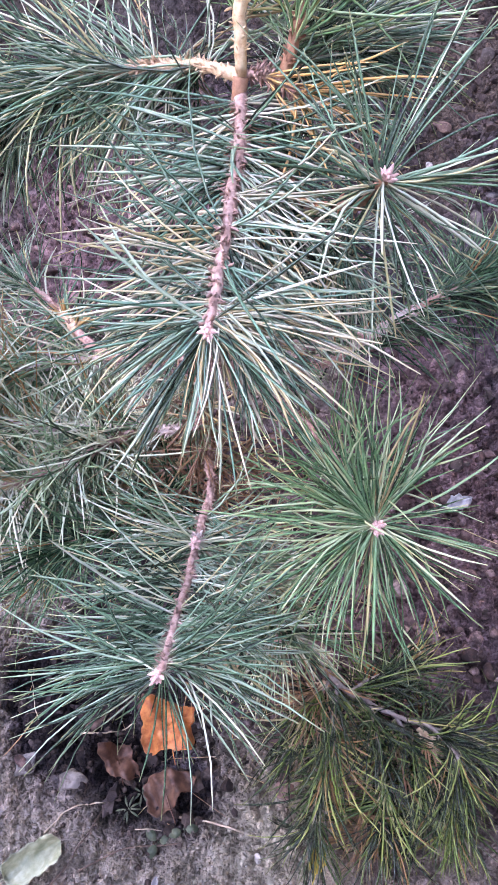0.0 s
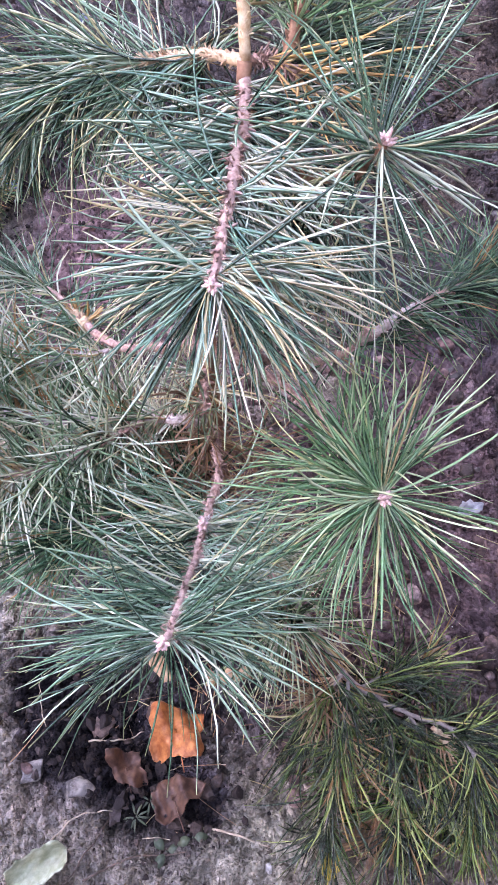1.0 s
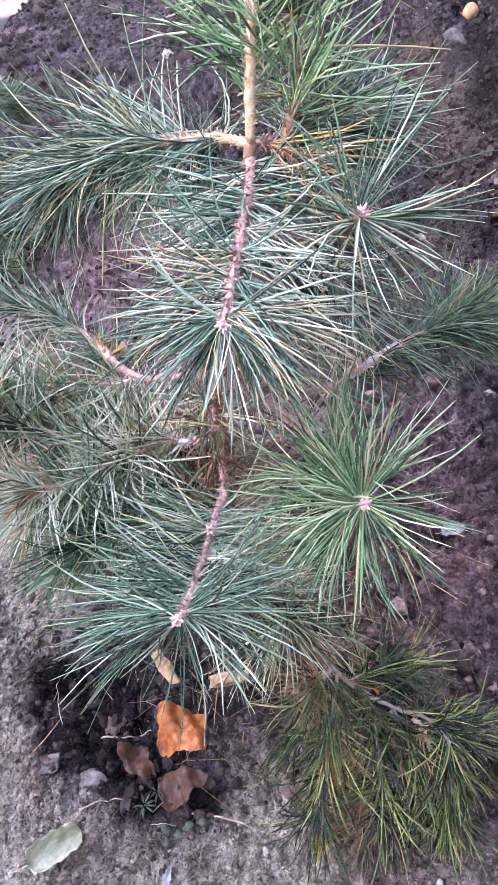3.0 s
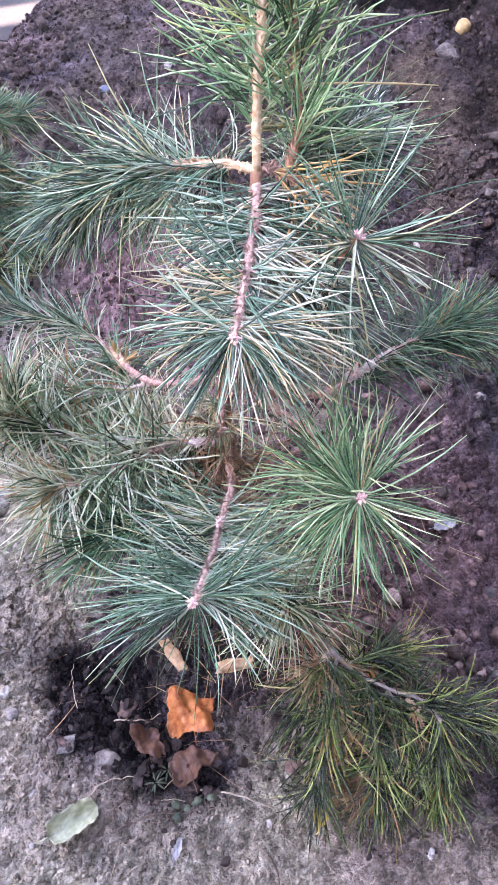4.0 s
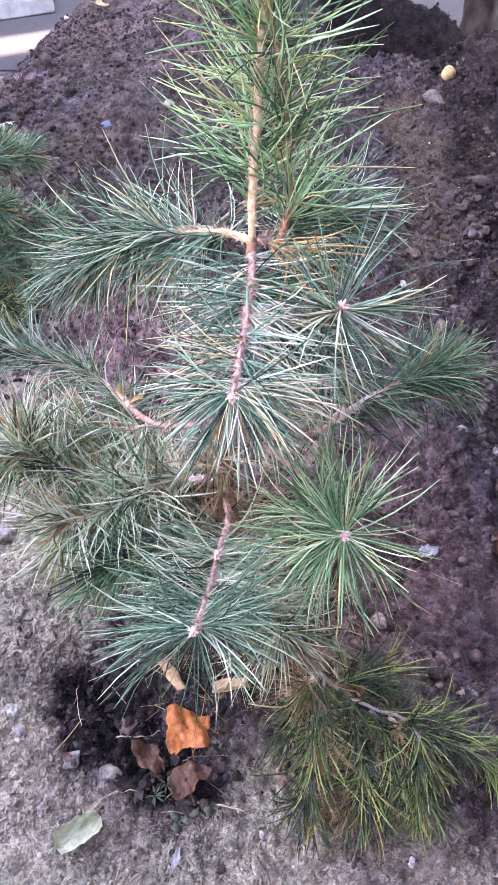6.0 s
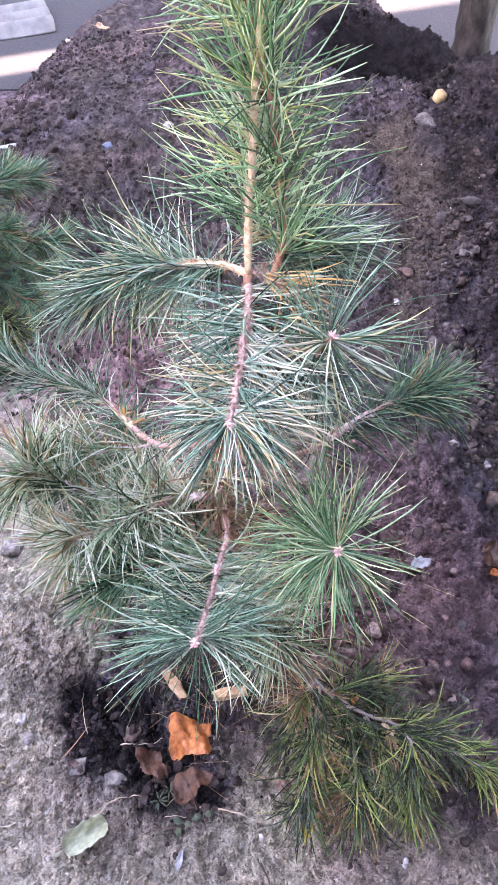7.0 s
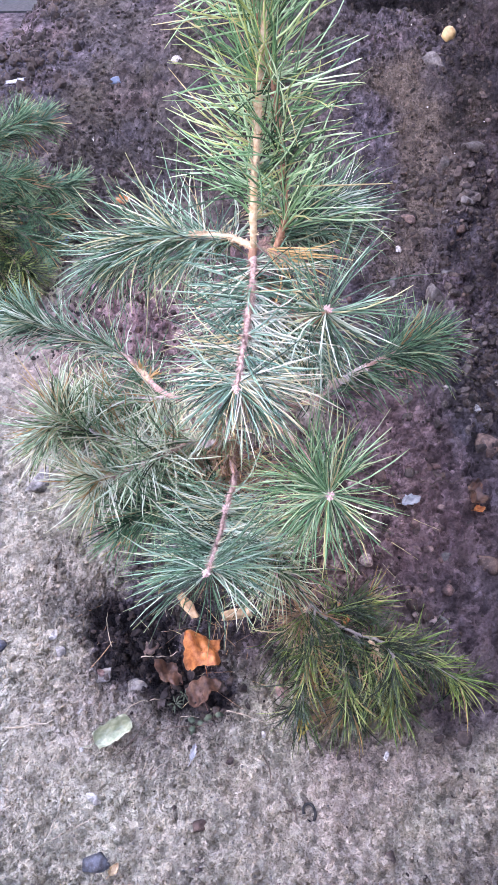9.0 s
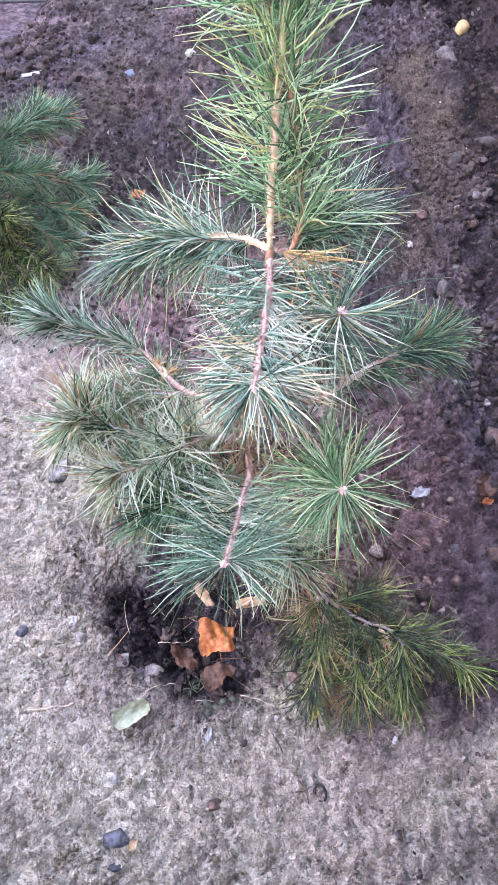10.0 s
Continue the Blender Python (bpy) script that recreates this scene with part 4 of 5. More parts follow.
def scattered(name, x, y, size, mat, label, category, level=1, jag=0.22, sink=0.15, seed=3, smooth_faces=False):
    rng = np.random.default_rng(seed)
    bv, bf = BALL_1 if level == 1 else BALL_2
    n = len(x)
    shape = bv[None] * (1 + rng.normal(0, jag, (n, len(bv), 1))) * rng.uniform(0.6, 1.15, (n, 1, 3))
    for _ in range(5):
        cut = unit(rng.normal(0, 1, (n, 3)))
        shape = shape - cut[:, None] * np.maximum(0, np.einsum("nkj,nj->nk", shape, cut) - rng.uniform(0.4, 0.75, (n, 1)))[..., None]
    v = np.einsum("nij,nkj->nki", turned(n, rng), shape) * (size / 2)[:, None, None]
    v += np.stack([x, y, ground_height(x, y) + size * (0.5 - sink) * 0.5], axis=1)[:, None]
    f = (bf[None] + (np.arange(n) * len(bv))[:, None, None]).reshape(-1, 3)
    ob = mesh_object(name, v.reshape(-1, 3), f, mat, smooth_faces)
    if mat is SOIL:
        soil_attributes(ob.data, np.repeat(x, len(bv)), np.repeat(y, len(bv)))
    return tagged(ob, label, category, kind="stuff")


def field(n, x0, x1, y0, y1, seed, keep=None):
    rng = np.random.default_rng(seed)
    x, y = rng.uniform(x0, x1, n), rng.uniform(y0, y1, n)
    if keep is not None:
        k = rng.uniform(0, 1, n) < keep(x, y)
        x, y = x[k], y[k]
    return x, y


def patchy(a, b, seed=50):
    """Where crumbs gather: from 0 to 1."""
    return smooth(2.6 * (value_noise(a * 2.3, b * 2.3, seed) + 0.6 * value_noise(a * 6, b * 6, seed + 1)) + 0.45)


def sizes(n, small, large, seed):
    return small + (large - small) * np.random.default_rng(seed).uniform(0, 1, n) ** 3


x, y = field(36000, -0.9, 1.0, -0.45, 2.2, 71, lambda a, b: 0.003 + 0.9 * damp_and_shade(a, b) ** 1.5 * (0.3 + 0.7 * patchy(a, b, 54)) * (1 - 0.75 * redness(a, b)) * (1 - 0.75 * smooth((a - 0.34) / 0.1) * (1 - smooth((b - 1.0) / 0.3))))
scattered("soil_crumbs", x, y, sizes(len(x), 0.004, 0.017, 72), CLOD, "fine dark crumbs of dug soil", "soil", seed=73)
x, y = field(11000, -0.8, 1.0, -0.4, 2.4, 74, lambda a, b: 0.9 * damp_and_shade(a, b) ** 1.5 * np.maximum(patchy(a, b, 54), np.exp(-((a + 0.21) ** 2 + (b - 0.24) ** 2) / 0.03)) * (1 - 0.8 * smooth((a - 0.36) / 0.1) * (1 - smooth((b - 0.75) / 0.2))) * (1 - 0.85 * redness(a, b)))
scattered("soil_clods", x, y, sizes(len(x), 0.010, 0.034, 75), CLOD, "brown clods of dug soil", "soil", 2, 0.13, 0.35, seed=76)
x, y = field(42000, -1.6, 1.05, 1.2, 4.1, 77, lambda a, b: (0.22 + 0.78 * patchy(a, b)) * (1 - 0.8 * crusting(a, b)) * (1 - 0.8 * redness(a, b)) * (1 - 0.95 * np.exp(-(((a - 0.5) / 0.6) ** 2 + ((b - 3.42) / 0.3) ** 2) ** 2)))
scattered("soil_lumps", x, y, sizes(len(x), 0.005, 0.026, 78), LUMP, "dark lumps on the soil heap", "soil", 1, 0.14, 0.2, seed=79)
x, y = field(900, -1.75, -1.0, 2.7, 3.7, 107, lambda a, b: np.exp(-((a + 1.35) / 0.22) ** 2 - ((b - 3.2) / 0.3) ** 2))
scattered("street_clods", x, y, sizes(len(x), 0.018, 0.075, 108), CLOD, "coarse black clods at the heap's edge", "soil", 2, 0.13, 0.3, seed=109)
x, y = field(14000, -1.6, 1.05, 1.2, 3.8, 101, lambda a, b: (0.1 + 0.9 * patchy(a, b, 66)) * (1 - 0.7 * crusting(a, b)))
scattered("heap_clods", x, y, sizes(len(x), 0.008, 0.036, 102), SOIL, "brown clods on the soil heap", "soil", 2, 0.14, 0.3, seed=103)
x, y = field(52000, -0.95, 0.75, -0.45, 1.0, 90, lambda a, b: (0.25 + 0.75 * patchy(a, b, 62)) * (1 - 0.6 * smooth((a - 0.30) / 0.12) * smooth((b - 0.05) / 0.2)))
scattered("trodden_crumbs", x, y, sizes(len(x), 0.004, 0.016, 92), SOIL, "crumbs of trodden tan soil", "soil", 1, 0.16, 0.35, seed=93)
x, y = field(9000, -0.75, 0.16, 0.0, 0.85, 94, lambda a, b: 0.9 * np.exp(-((a + 0.42) / 0.17) ** 2 - ((b - 0.36) / 0.28) ** 2) + 0.7 * np.exp(-((a - 0.02) / 0.10) ** 2 - ((b - 0.15) / 0.12) ** 2))
scattered("trodden_clods", x, y, sizes(len(x), 0.008, 0.030, 95), SOIL, "tan and brown clods round the dug hole", "soil", 2, 0.13, 0.38, seed=96)
x, y = field(1800, -0.78, 0.6, -0.42, 0.8, 104, lambda a, b: 0.9 * (1 - damp_and_shade(a, b)))
scattered("dry_crumbs", x, y, sizes(len(x), 0.003, 0.0105, 105), DRY_CRUMB, "pale dry crumbs of trodden soil", "soil", 1, 0.2, 0.45, seed=106)
x, y = field(7000, -0.75, 0.50, 0.1, 1.5, 97, lambda a, b: 0.75 * redness(a, b) * (0.25 + 0.75 * patchy(a, b, 58)))
scattered("reddish_clods", x, y, sizes(len(x), 0.009, 0.048, 98), RED_CLOD, "reddish brown clods below the pine", "soil", 2, 0.08, 0.3, seed=99, smooth_faces=True)
x, y = field(240, -1.4, 1.3, -0.4, 3.6, 80)
scattered("pebbles", x, y, sizes(len(x), 0.006, 0.024, 81), GRAVEL, "small grey and brown pebbles", "pebbles", 2, 0.06, 0.35, seed=82)
x, y = field(2200, 0.40, 1.0, 0.65, 2.1, 83, lambda a, b: np.exp(-((a - 0.66) ** 2 / 0.014 + (b - 1.17) ** 2 / 0.030)) + 0.9 * np.exp(-((a - 0.66) ** 2 / 0.010 + (b - 1.76) ** 2 / 0.03)) + 0.012)
scattered("gravel", x, y, sizes(len(x), 0.014, 0.042, 84), GRAVEL_BROWN, "heap of brown and grey gravel", "gravel", 2, 0.12, 0.3, seed=85)
x, y = field(300, -1.3, 1.2, -0.45, 3.4, 86)
scattered("grit", x, y, sizes(len(x), 0.0025, 0.008, 87), GRIT, "pale specks of grit", "grit", 1, 0.2, seed=88)


# ---- single stones ----
def stone(x, y, long, wide, high, mat, label, turn=0.0, seed=1, sink=0.42, jag=0.06):
    rng = np.random.default_rng(seed)
    bv, bf = ball(3)
    low = sum(rng.normal(0, jag) * np.cos(bv @ rng.normal(0, 2.2, 3) + rng.uniform(0, 6)) for _ in range(7))
    v = bv * (1 + low)[:, None]
    low = sum(0.022 * np.cos(bv @ rng.normal(0, 7.0, 3) + rng.uniform(0, 6)) for _ in range(8))
    v = v * (1 + low)[:, None]
    for cut in unit(rng.normal(0, 1, (11, 3))):
        v = v - cut * np.maximum(0, v @ cut - rng.uniform(0.6, 0.9))[:, None]
    v = v * np.array([long, wide, high]) / 1.7
    ob = mesh_object("stone", v, bf, mat)
    near = [floor_at(x + dx * long * 0.35, y + dy * long * 0.35) for dx in (-1, 0, 1) for dy in (-1, 0, 1)]
    ob.matrix_world = pose(x, y, float(np.mean(near)) + high * (0.55 - sink), rng.uniform(-12, 12), rng.uniform(-12, 12), turn)
    return tagged(ob, label, "stone", "stones on the soil")


stone(-0.297, 0.129, 0.050, 0.040, 0.034, GREY_STONE, "pale grey pointed stone on soil", 0, 200, jag=0.12)
stone(-0.382, 0.156, 0.050, 0.036, 0.028, GREY_STONE, "pale grey stone pressed into soil", 37, 201)
stone(-0.521, 0.243, 0.026, 0.020, 0.016, WHITE_STONE, "small white stone lying on soil", 74, 202)
stone(-0.50, 0.20, 0.034, 0.026, 0.02, GREY_STONE, "pale rough stone in trodden soil", 111, 203)
stone(-0.353, -0.127, 0.034, 0.022, 0.018, WHITE_STONE, "bluish white oblong stone", 148, 204)
stone(-0.322, -0.246, 0.058, 0.042, 0.045, DARK_STONE, "dark blue-grey stone on trodden soil", 185, 205)
stone(-0.114, -0.166, 0.034, 0.024, 0.02, RED_STONE, "reddish-brown stone on trodden soil", 222, 206)
stone(-0.318, -0.302, 0.034, 0.020, 0.016, DARK_STONE, "small black stone beside a dark one", 20, 238)
stone(-0.655, 0.210, 0.032, 0.026, 0.022, DARK_STONE, "black clod-like stone on trodden soil", 70, 239)
stone(0.299, -0.006, 0.020, 0.016, 0.012, WHITE_STONE, "small white stone lying on soil", 259, 207)
stone(0.66, 0.90, 0.075, 0.062, 0.055, RED_STONE, "large rounded brown stone", 296, 208)
stone(0.60, 0.49, 0.065, 0.05, 0.04, RED_STONE, "brown stone in dark soil", 333, 209)
stone(0.485, 0.50, 0.036, 0.022, 0.016, STONE, "flat grey stone on dark soil", 10, 210)
stone(-0.66, 0.70, 0.080, 0.06, 0.05, GREY_STONE, "rounded greyish stone beside the pine", 47, 211)
stone(0.525, 1.41, 0.07, 0.05, 0.06, STONE, "pale upright stone beside the gravel", 84, 212)
stone(0.579, 2.433, 0.11, 0.06, 0.05, STONE, "long pale grey stone on the heap", 121, 213)
stone(0.66, 1.77, 0.05, 0.04, 0.035, STONE, "rounded grey stone on the heap", 158, 214)
stone(0.63, 1.66, 0.04, 0.035, 0.03, RED_STONE, "brown stone on dark soil", 195, 215)
stone(0.58, 1.52, 0.045, 0.035, 0.03, STONE, "grey stone on dark soil", 232, 216)
stone(0.60, 1.95, 0.05, 0.035, 0.03, STONE, "pale stone on the heap", 269, 217)
stone(0.46, 1.72, 0.05, 0.04, 0.03, RED_STONE, "brown stone on the heap", 306, 218)
stone(0.70, 2.0, 0.07, 0.05, 0.035, STONE, "flat grey stone on the heap", 343, 219)
stone(-0.85, 2.55, 0.03, 0.024, 0.018, WHITE_STONE, "small white stone lying on soil", 20, 220)
stone(-0.50, 2.95, 0.05, 0.035, 0.03, WHITE_STONE, "pale stone on the heap", 57, 221)
stone(-1.22, 4.05, 0.05, 0.03, 0.02, WHITE_STONE, "small white stone lying on soil", 94, 222)
stone(0.18, 0.36, 0.035, 0.03, 0.025, RED_STONE, "brown stone below the branches", 131, 223)
stone(0.26, 0.40, 0.03, 0.026, 0.02, RED_STONE, "brown stone below the branches", 168, 224)
stone(-0.19, 0.27, 0.04, 0.032, 0.026, RED_STONE, "reddish clod-like stone in wet soil", 205, 225)
stone(0.42, 1.02, 0.04, 0.03, 0.026, STONE, "grey stone on dark soil", 242, 226)
stone(0.64, 1.02, 0.034, 0.02, 0.018, WHITE_STONE, "pale stone among brown gravel", 279, 227)
stone(0.50, 0.78, 0.036, 0.028, 0.02, RED_STONE, "brown stone on dark soil", 316, 228)
stone(0.44, 1.24, 0.026, 0.02, 0.018, WHITE_STONE, "small pale stone on dark soil", 353, 229)
stone(-0.42, 0.06, 0.018, 0.014, 0.010, WHITE_STONE, "tiny white stone on trodden soil", 30, 230)
stone(-0.40, -0.02, 0.014, 0.012, 0.009, WHITE_STONE, "tiny white stone on trodden soil", 67, 231)
stone(0.02, 0.03, 0.014, 0.011, 0.009, WHITE_STONE, "tiny white stone on trodden soil", 104, 232)
stone(0.46, 0.32, 0.03, 0.014, 0.010, GREY_STONE, "sliver of grey stone", 141, 233)
stone(-0.21, 0.33, 0.028, 0.022, 0.018, STONE, "grey stone in wet soil", 178, 234)
stone(-0.28, 0.24, 0.040, 0.034, 0.026, RED_STONE, "brown stone in wet soil", 215, 235)
stone(0.40, 1.47, 0.045, 0.035, 0.03, STONE, "pale stone at the heap's foot", 252, 236)
stone(0.42, 1.60, 0.03, 0.024, 0.02, WHITE_STONE, "white stone on the heap", 289, 237)


# ---- fallen leaves, scraps and stalks ----
def leaf(name, x, y, long, wide, mat, label, turn=0.0, tilt=(0, 0), lobes=0.0, curl=0.3, fold=0.3, lift=0.006, seed=1, z=None, blunt=0.7, teeth=1.0, category="leaf", group="fallen leaves"):
    """A thin curled blade with a midrib and a short stalk."""
    rng = np.random.default_rng(seed)
    n, m = 19, 13
    u, v = np.meshgrid(np.linspace(0, 1, n), np.linspace(-1, 1, m), indexing="ij")
    half = np.sin(math.pi * np.clip(u, 0, 1) ** 0.8) ** blunt * (1 - lobes * (0.5 + 0.5 * np.cos(u * 17 + 0.6))) + 0.02
    half = half * (1 + teeth * (0.12 * np.sin(u * 23 + seed) + 0.08 * np.sin(u * 41 + 2 * seed) * np.sign(v)))
    px, py = (u - 0.5) * long, v * half * wide / 2
    ph = rng.uniform(0, 6, 3)
    pz = fold * np.abs(v) ** 1.4 * half * wide * 0.5 + curl * long * (u - 0.45) ** 2 + 0.15 * wide * np.sin(v * 4 + ph[0]) * np.sin(u * 7 + ph[1]) + 0.07 * wide * np.sin(v * 9 + ph[2]) * np.sin(u * 15 + ph[0]) - 0.02 * wide * np.exp(-(v / 0.12) ** 2)
    top = np.stack([px, py, pz], axis=-1).reshape(-1, 3)
    under = top - np.array([0, 0, 0.0006])
    idx = np.arange(n * m).reshape(n, m)
    q = np.stack([idx[:-1, :-1], idx[1:, :-1], idx[1:, 1:], idx[:-1, 1:]], axis=-1).reshape(-1, 4)
    rim = [idx[0, :].tolist(), idx[:, -1].tolist(), idx[-1, ::-1].tolist(), idx[::-1, 0].tolist()]
    faces = q.tolist() + (q[:, ::-1] + n * m).tolist()
    for r in rim:
        faces += [(a, b, b + n * m, a + n * m) for a, b in zip(r, r[1:])]
    verts = np.vstack([top, under])
    ob = mesh_object(name, verts, faces, mat)
    stalk_line = curve_points([(-0.5 * long, 0, curl * long * 0.2), (-0.62 * long, 0.01 * long, curl * long * 0.22), (-0.78 * long, 0.04 * long, curl * long * 0.15)], 8)
    sv, sf = tube(stalk_line, np.linspace(0.0012, 0.0008, 8), 6)
    child_of(mesh_object("stalk", sv, sf, mat), ob)
    near = [floor_at(x + dx * long * 0.4, y + dy * long * 0.4) for dx in (-1, -0.5, 0, 0.5, 1) for dy in (-1, -0.5, 0, 0.5, 1)]
    ob.matrix_world = pose(x, y, (float(np.percentile(near, 97)) if z is None else z) + lift, tilt[0], tilt[1], turn)
    return tagged(ob, label, category, group)



def lobed_leaf(x, y, size, lobes, mat, label, turn, tilt, lift, seed, heart=0.70):
    """A crumpled dead leaf with pointed lobes. lobes: the bearing in degrees, reach and half width in degrees of each."""
    rng = np.random.default_rng(seed)
    rings, spokes = 11, 72
    a = np.linspace(0, 2 * math.pi, spokes, endpoint=False)
    reach = np.full(spokes, heart)
    for bearing, far, wide in lobes:
        off = np.abs((a - radians(bearing) + math.pi) % (2 * math.pi) - math.pi)
        reach = np.maximum(reach, heart + (far - heart) * np.clip(1 - off / radians(wide), 0, 1) ** 0.8)
    reach *= 1 + 0.03 * np.sin(a * 17 + seed)
    r = np.linspace(0.04, 1, rings)[:, None] * reach[None] * size / 2
    px, py = r * np.cos(a), r * np.sin(a)
    q = rng.uniform(0, 6, 6)
    k = 2 * math.pi / size
    pz = 0.17 * size * np.sin(px * k * 0.9 + q[0]) * np.cos(py * k * 0.8 + q[1]) + 0.06 * size * np.sin(px * k * 2.3 + py * k + q[2]) + 0.02 * size * np.sin(py * k * 4.1 + q[3]) * np.sin(px * k * 3.7 + q[4]) + 0.35 * r * r / size
    for bearing, deep in zip(rng.uniform(0, math.pi, 4), (0.16, 0.12, 0.08, 0.06)):
        across = px * math.cos(bearing) + py * math.sin(bearing)
        pz = pz + deep * size * np.abs(np.sin(across * k * 0.55 + bearing * 3)) - 0.5 * deep * size
    top = np.stack([px, py, pz], axis=-1).reshape(-1, 3)
    faces, total = [], rings * spokes
    for i in range(rings - 1):
        for j in range(spokes):
            f = (i * spokes + j, (i + 1) * spokes + j, (i + 1) * spokes + (j + 1) % spokes, i * spokes + (j + 1) % spokes)
            faces += [f, tuple(v + total for v in f[::-1])]
    faces += [tuple(range(spokes))[::-1], tuple(v + total for v in range(spokes))]
    e = (rings - 1) * spokes
    faces += [(e + j, e + j + total, e + (j + 1) % spokes + total, e + (j + 1) % spokes) for j in range(spokes)]
    ob = mesh_object("leaf", np.vstack([top, top - np.array([0, 0, 0.0007])]), faces, mat)
    sv, sf = tube(curve_points([(0, 0, 0.004), (0.01, -0.3 * size, 0.006), (0.02, -0.62 * size, 0.0)], 8), np.linspace(0.0013, 0.0009, 8), 6)
    child_of(mesh_object("stalk", sv, sf, mat), ob)
    near = [floor_at(x + dx * size * 0.35, y + dy * size * 0.35) for dx in (-1, 0, 1) for dy in (-1, 0, 1)]
    ob.matrix_world = pose(x, y, float(np.max(near)) + lift, tilt[0], tilt[1], turn)
    return tagged(ob, label, "leaf", "fallen leaves")


lobed_leaf(-0.146, 0.222, 0.100, [(138, 1.20, 40), (44, 1.15, 38), (-42, 1.25, 34), (-140, 1.0, 40)], LEAF_ORANGE, "crumpled orange-brown dead leaf on wet soil", 0, (-10, 8), 0.018, 3, 0.84)
lobed_leaf(-0.222, 0.164, 0.066, [(150, 1.35, 40), (-25, 1.35, 40), (60, 0.9, 40)], LEAF_BROWN, "curled dark brown dead leaf", -6, (12, 10), 0.016, 2)
lobed_leaf(-0.134, 0.118, 0.080, [(20, 1.35, 36), (165, 1.0, 40), (-120, 1.05, 40)], LEAF_BROWN, "folded reddish-brown dead leaf", 4, (-10, -10), 0.018, 9, 0.8)
leaf("leaf", -0.330, 0.016, 0.094, 0.046, LEAF_PALE, "pale mint-green folded dry leaf on trodden soil", 36, (14, 4), 0.0, 0.35, 1.5, 0.008, 14, blunt=0.16, teeth=0.5)
leaf("leaf", 0.106, 0.030, 0.045, 0.026, LEAF_YELLOW, "small yellow leaf caught in low needles", 80, (20, 0), 0.0, 0.3, 0.3, 0.0, 5, z=0.10)
leaf("leaf", 0.575, 0.69, 0.085, 0.07, LEAF_BROWN, "crumpled red-brown dead leaf", 75, (35, 20), 0.2, 0.9, 0.9, 0.018, 6)
leaf("leaf", -0.283, -0.258, 0.030, 0.018, LEAF_TAN, "small yellowish torn leaf beside a dark stone", 60, (10, 20), 0.2, 0.6, 0.7, 0.006, 17)
leaf("leaf", 0.60, 0.66, 0.035, 0.024, LEAF_ORANGE, "torn piece of orange leaf", 20, (0, 10), 0.1, 0.5, 0.5, 0.006, 7)
leaf("leaf", -0.60, 1.93, 0.065, 0.04, LEAF_ORANGE, "orange leaf on the heap", 50, (20, 10), 0.1, 0.5, 0.5, 0.012, 10)
leaf("leaf", -1.02, 4.1, 0.08, 0.055, LEAF_TAN, "yellowish tan leaf on the heap", 10, (10, 15), 0.1, 0.4, 0.4, 0.012, 11)
leaf("leaf", -0.62, 0.86, 0.06, 0.03, LEAF_TAN, "tan dead leaf below needles", 30, (0, 12), 0.0, 0.3, 0.6, 0.008, 12)
leaf("leaf", 0.405, 0.660, 0.060, 0.034, PAPER, "white papery leaf on dark soil", 25, (0, 8), 0.0, 0.3, 0.4, 0.006, 13)
leaf("leaf", -0.139, -0.020, 0.040, 0.014, PAPER, "pale dry seed husk", 80, (0, 10), 0.0, 0.3, 0.7, 0.004, 14)
leaf("leaf", 0.21, 0.305, 0.05, 0.025, LEAF_ORANGE, "orange dead leaf below the branch", -70, (10, 0), 0.0, 0.3, 0.6, 0.006, 15)
leaf("leaf", 0.29, 0.35, 0.055, 0.022, LEAF_TAN, "tan dead leaf on soil", 5, (10, 0), 0.0, 0.2, 0.7, 0.006, 16)


def rolled_leaf(x, y, long, radius, mat, label, turn, tilt, seed):
    """A dry leaf rolled into a loose scroll, torn at both ends."""
    rng = np.random.default_rng(seed)
    n, m = 12, 22
    u, v = np.meshgrid(np.linspace(-0.5, 0.5, n), np.linspace(0, 1, m), indexing="ij")
    rad = radius * (0.55 + 0.45 * v) * (1 + 0.12 * np.sin(u * 9 + seed) + 0.05 * np.sin(v * 17 + u * 11)) * (1 - 0.5 * u * u)
    a = v * 2.7 * math.pi
    px = u * long * (1 + 0.12 * np.sin(a * 1.7 + seed)) + 0.006 * np.sin(a)
    top = np.stack([px, 1.25 * rad * np.cos(a), 0.8 * rad * np.sin(a)], axis=-1)
    inner = np.stack([px, 1.25 * (rad - 0.0009) * np.cos(a), 0.8 * (rad - 0.0009) * np.sin(a)], axis=-1)
    idx = np.arange(n * m).reshape(n, m)
    q = np.stack([idx[:-1, :-1], idx[1:, :-1], idx[1:, 1:], idx[:-1, 1:]], axis=-1).reshape(-1, 4)
    faces = q.tolist() + (q[:, ::-1] + n * m).tolist()
    for r in (idx[0, :].tolist(), idx[:, -1].tolist(), idx[-1, ::-1].tolist(), idx[::-1, 0].tolist()):
        faces += [(c, d, d + n * m, c + n * m) for c, d in zip(r, r[1:])]
    ob = mesh_object("leaf", np.vstack([top.reshape(-1, 3), inner.reshape(-1, 3)]), faces, mat)
    near = [floor_at(x + dx * long * 0.4, y + dy * long * 0.4) for dx in (-1, 0, 1) for dy in (-1, 0, 1)]
    ob.matrix_world = pose(x, y, float(np.max(near)) + radius * 0.7, rng.uniform(-20, 20), tilt, turn)
    return tagged(ob, label, "leaf", "fallen leaves")


rolled_leaf(-0.196, 0.346, 0.072, 0.013, LEAF_TAN, "rolled tan dead leaf below the pine", -50, 8, 8)
rolled_leaf(-0.062, 0.314, 0.070, 0.013, LEAF_TAN, "rolled tan dead leaf below the pine", 10, -5, 9)


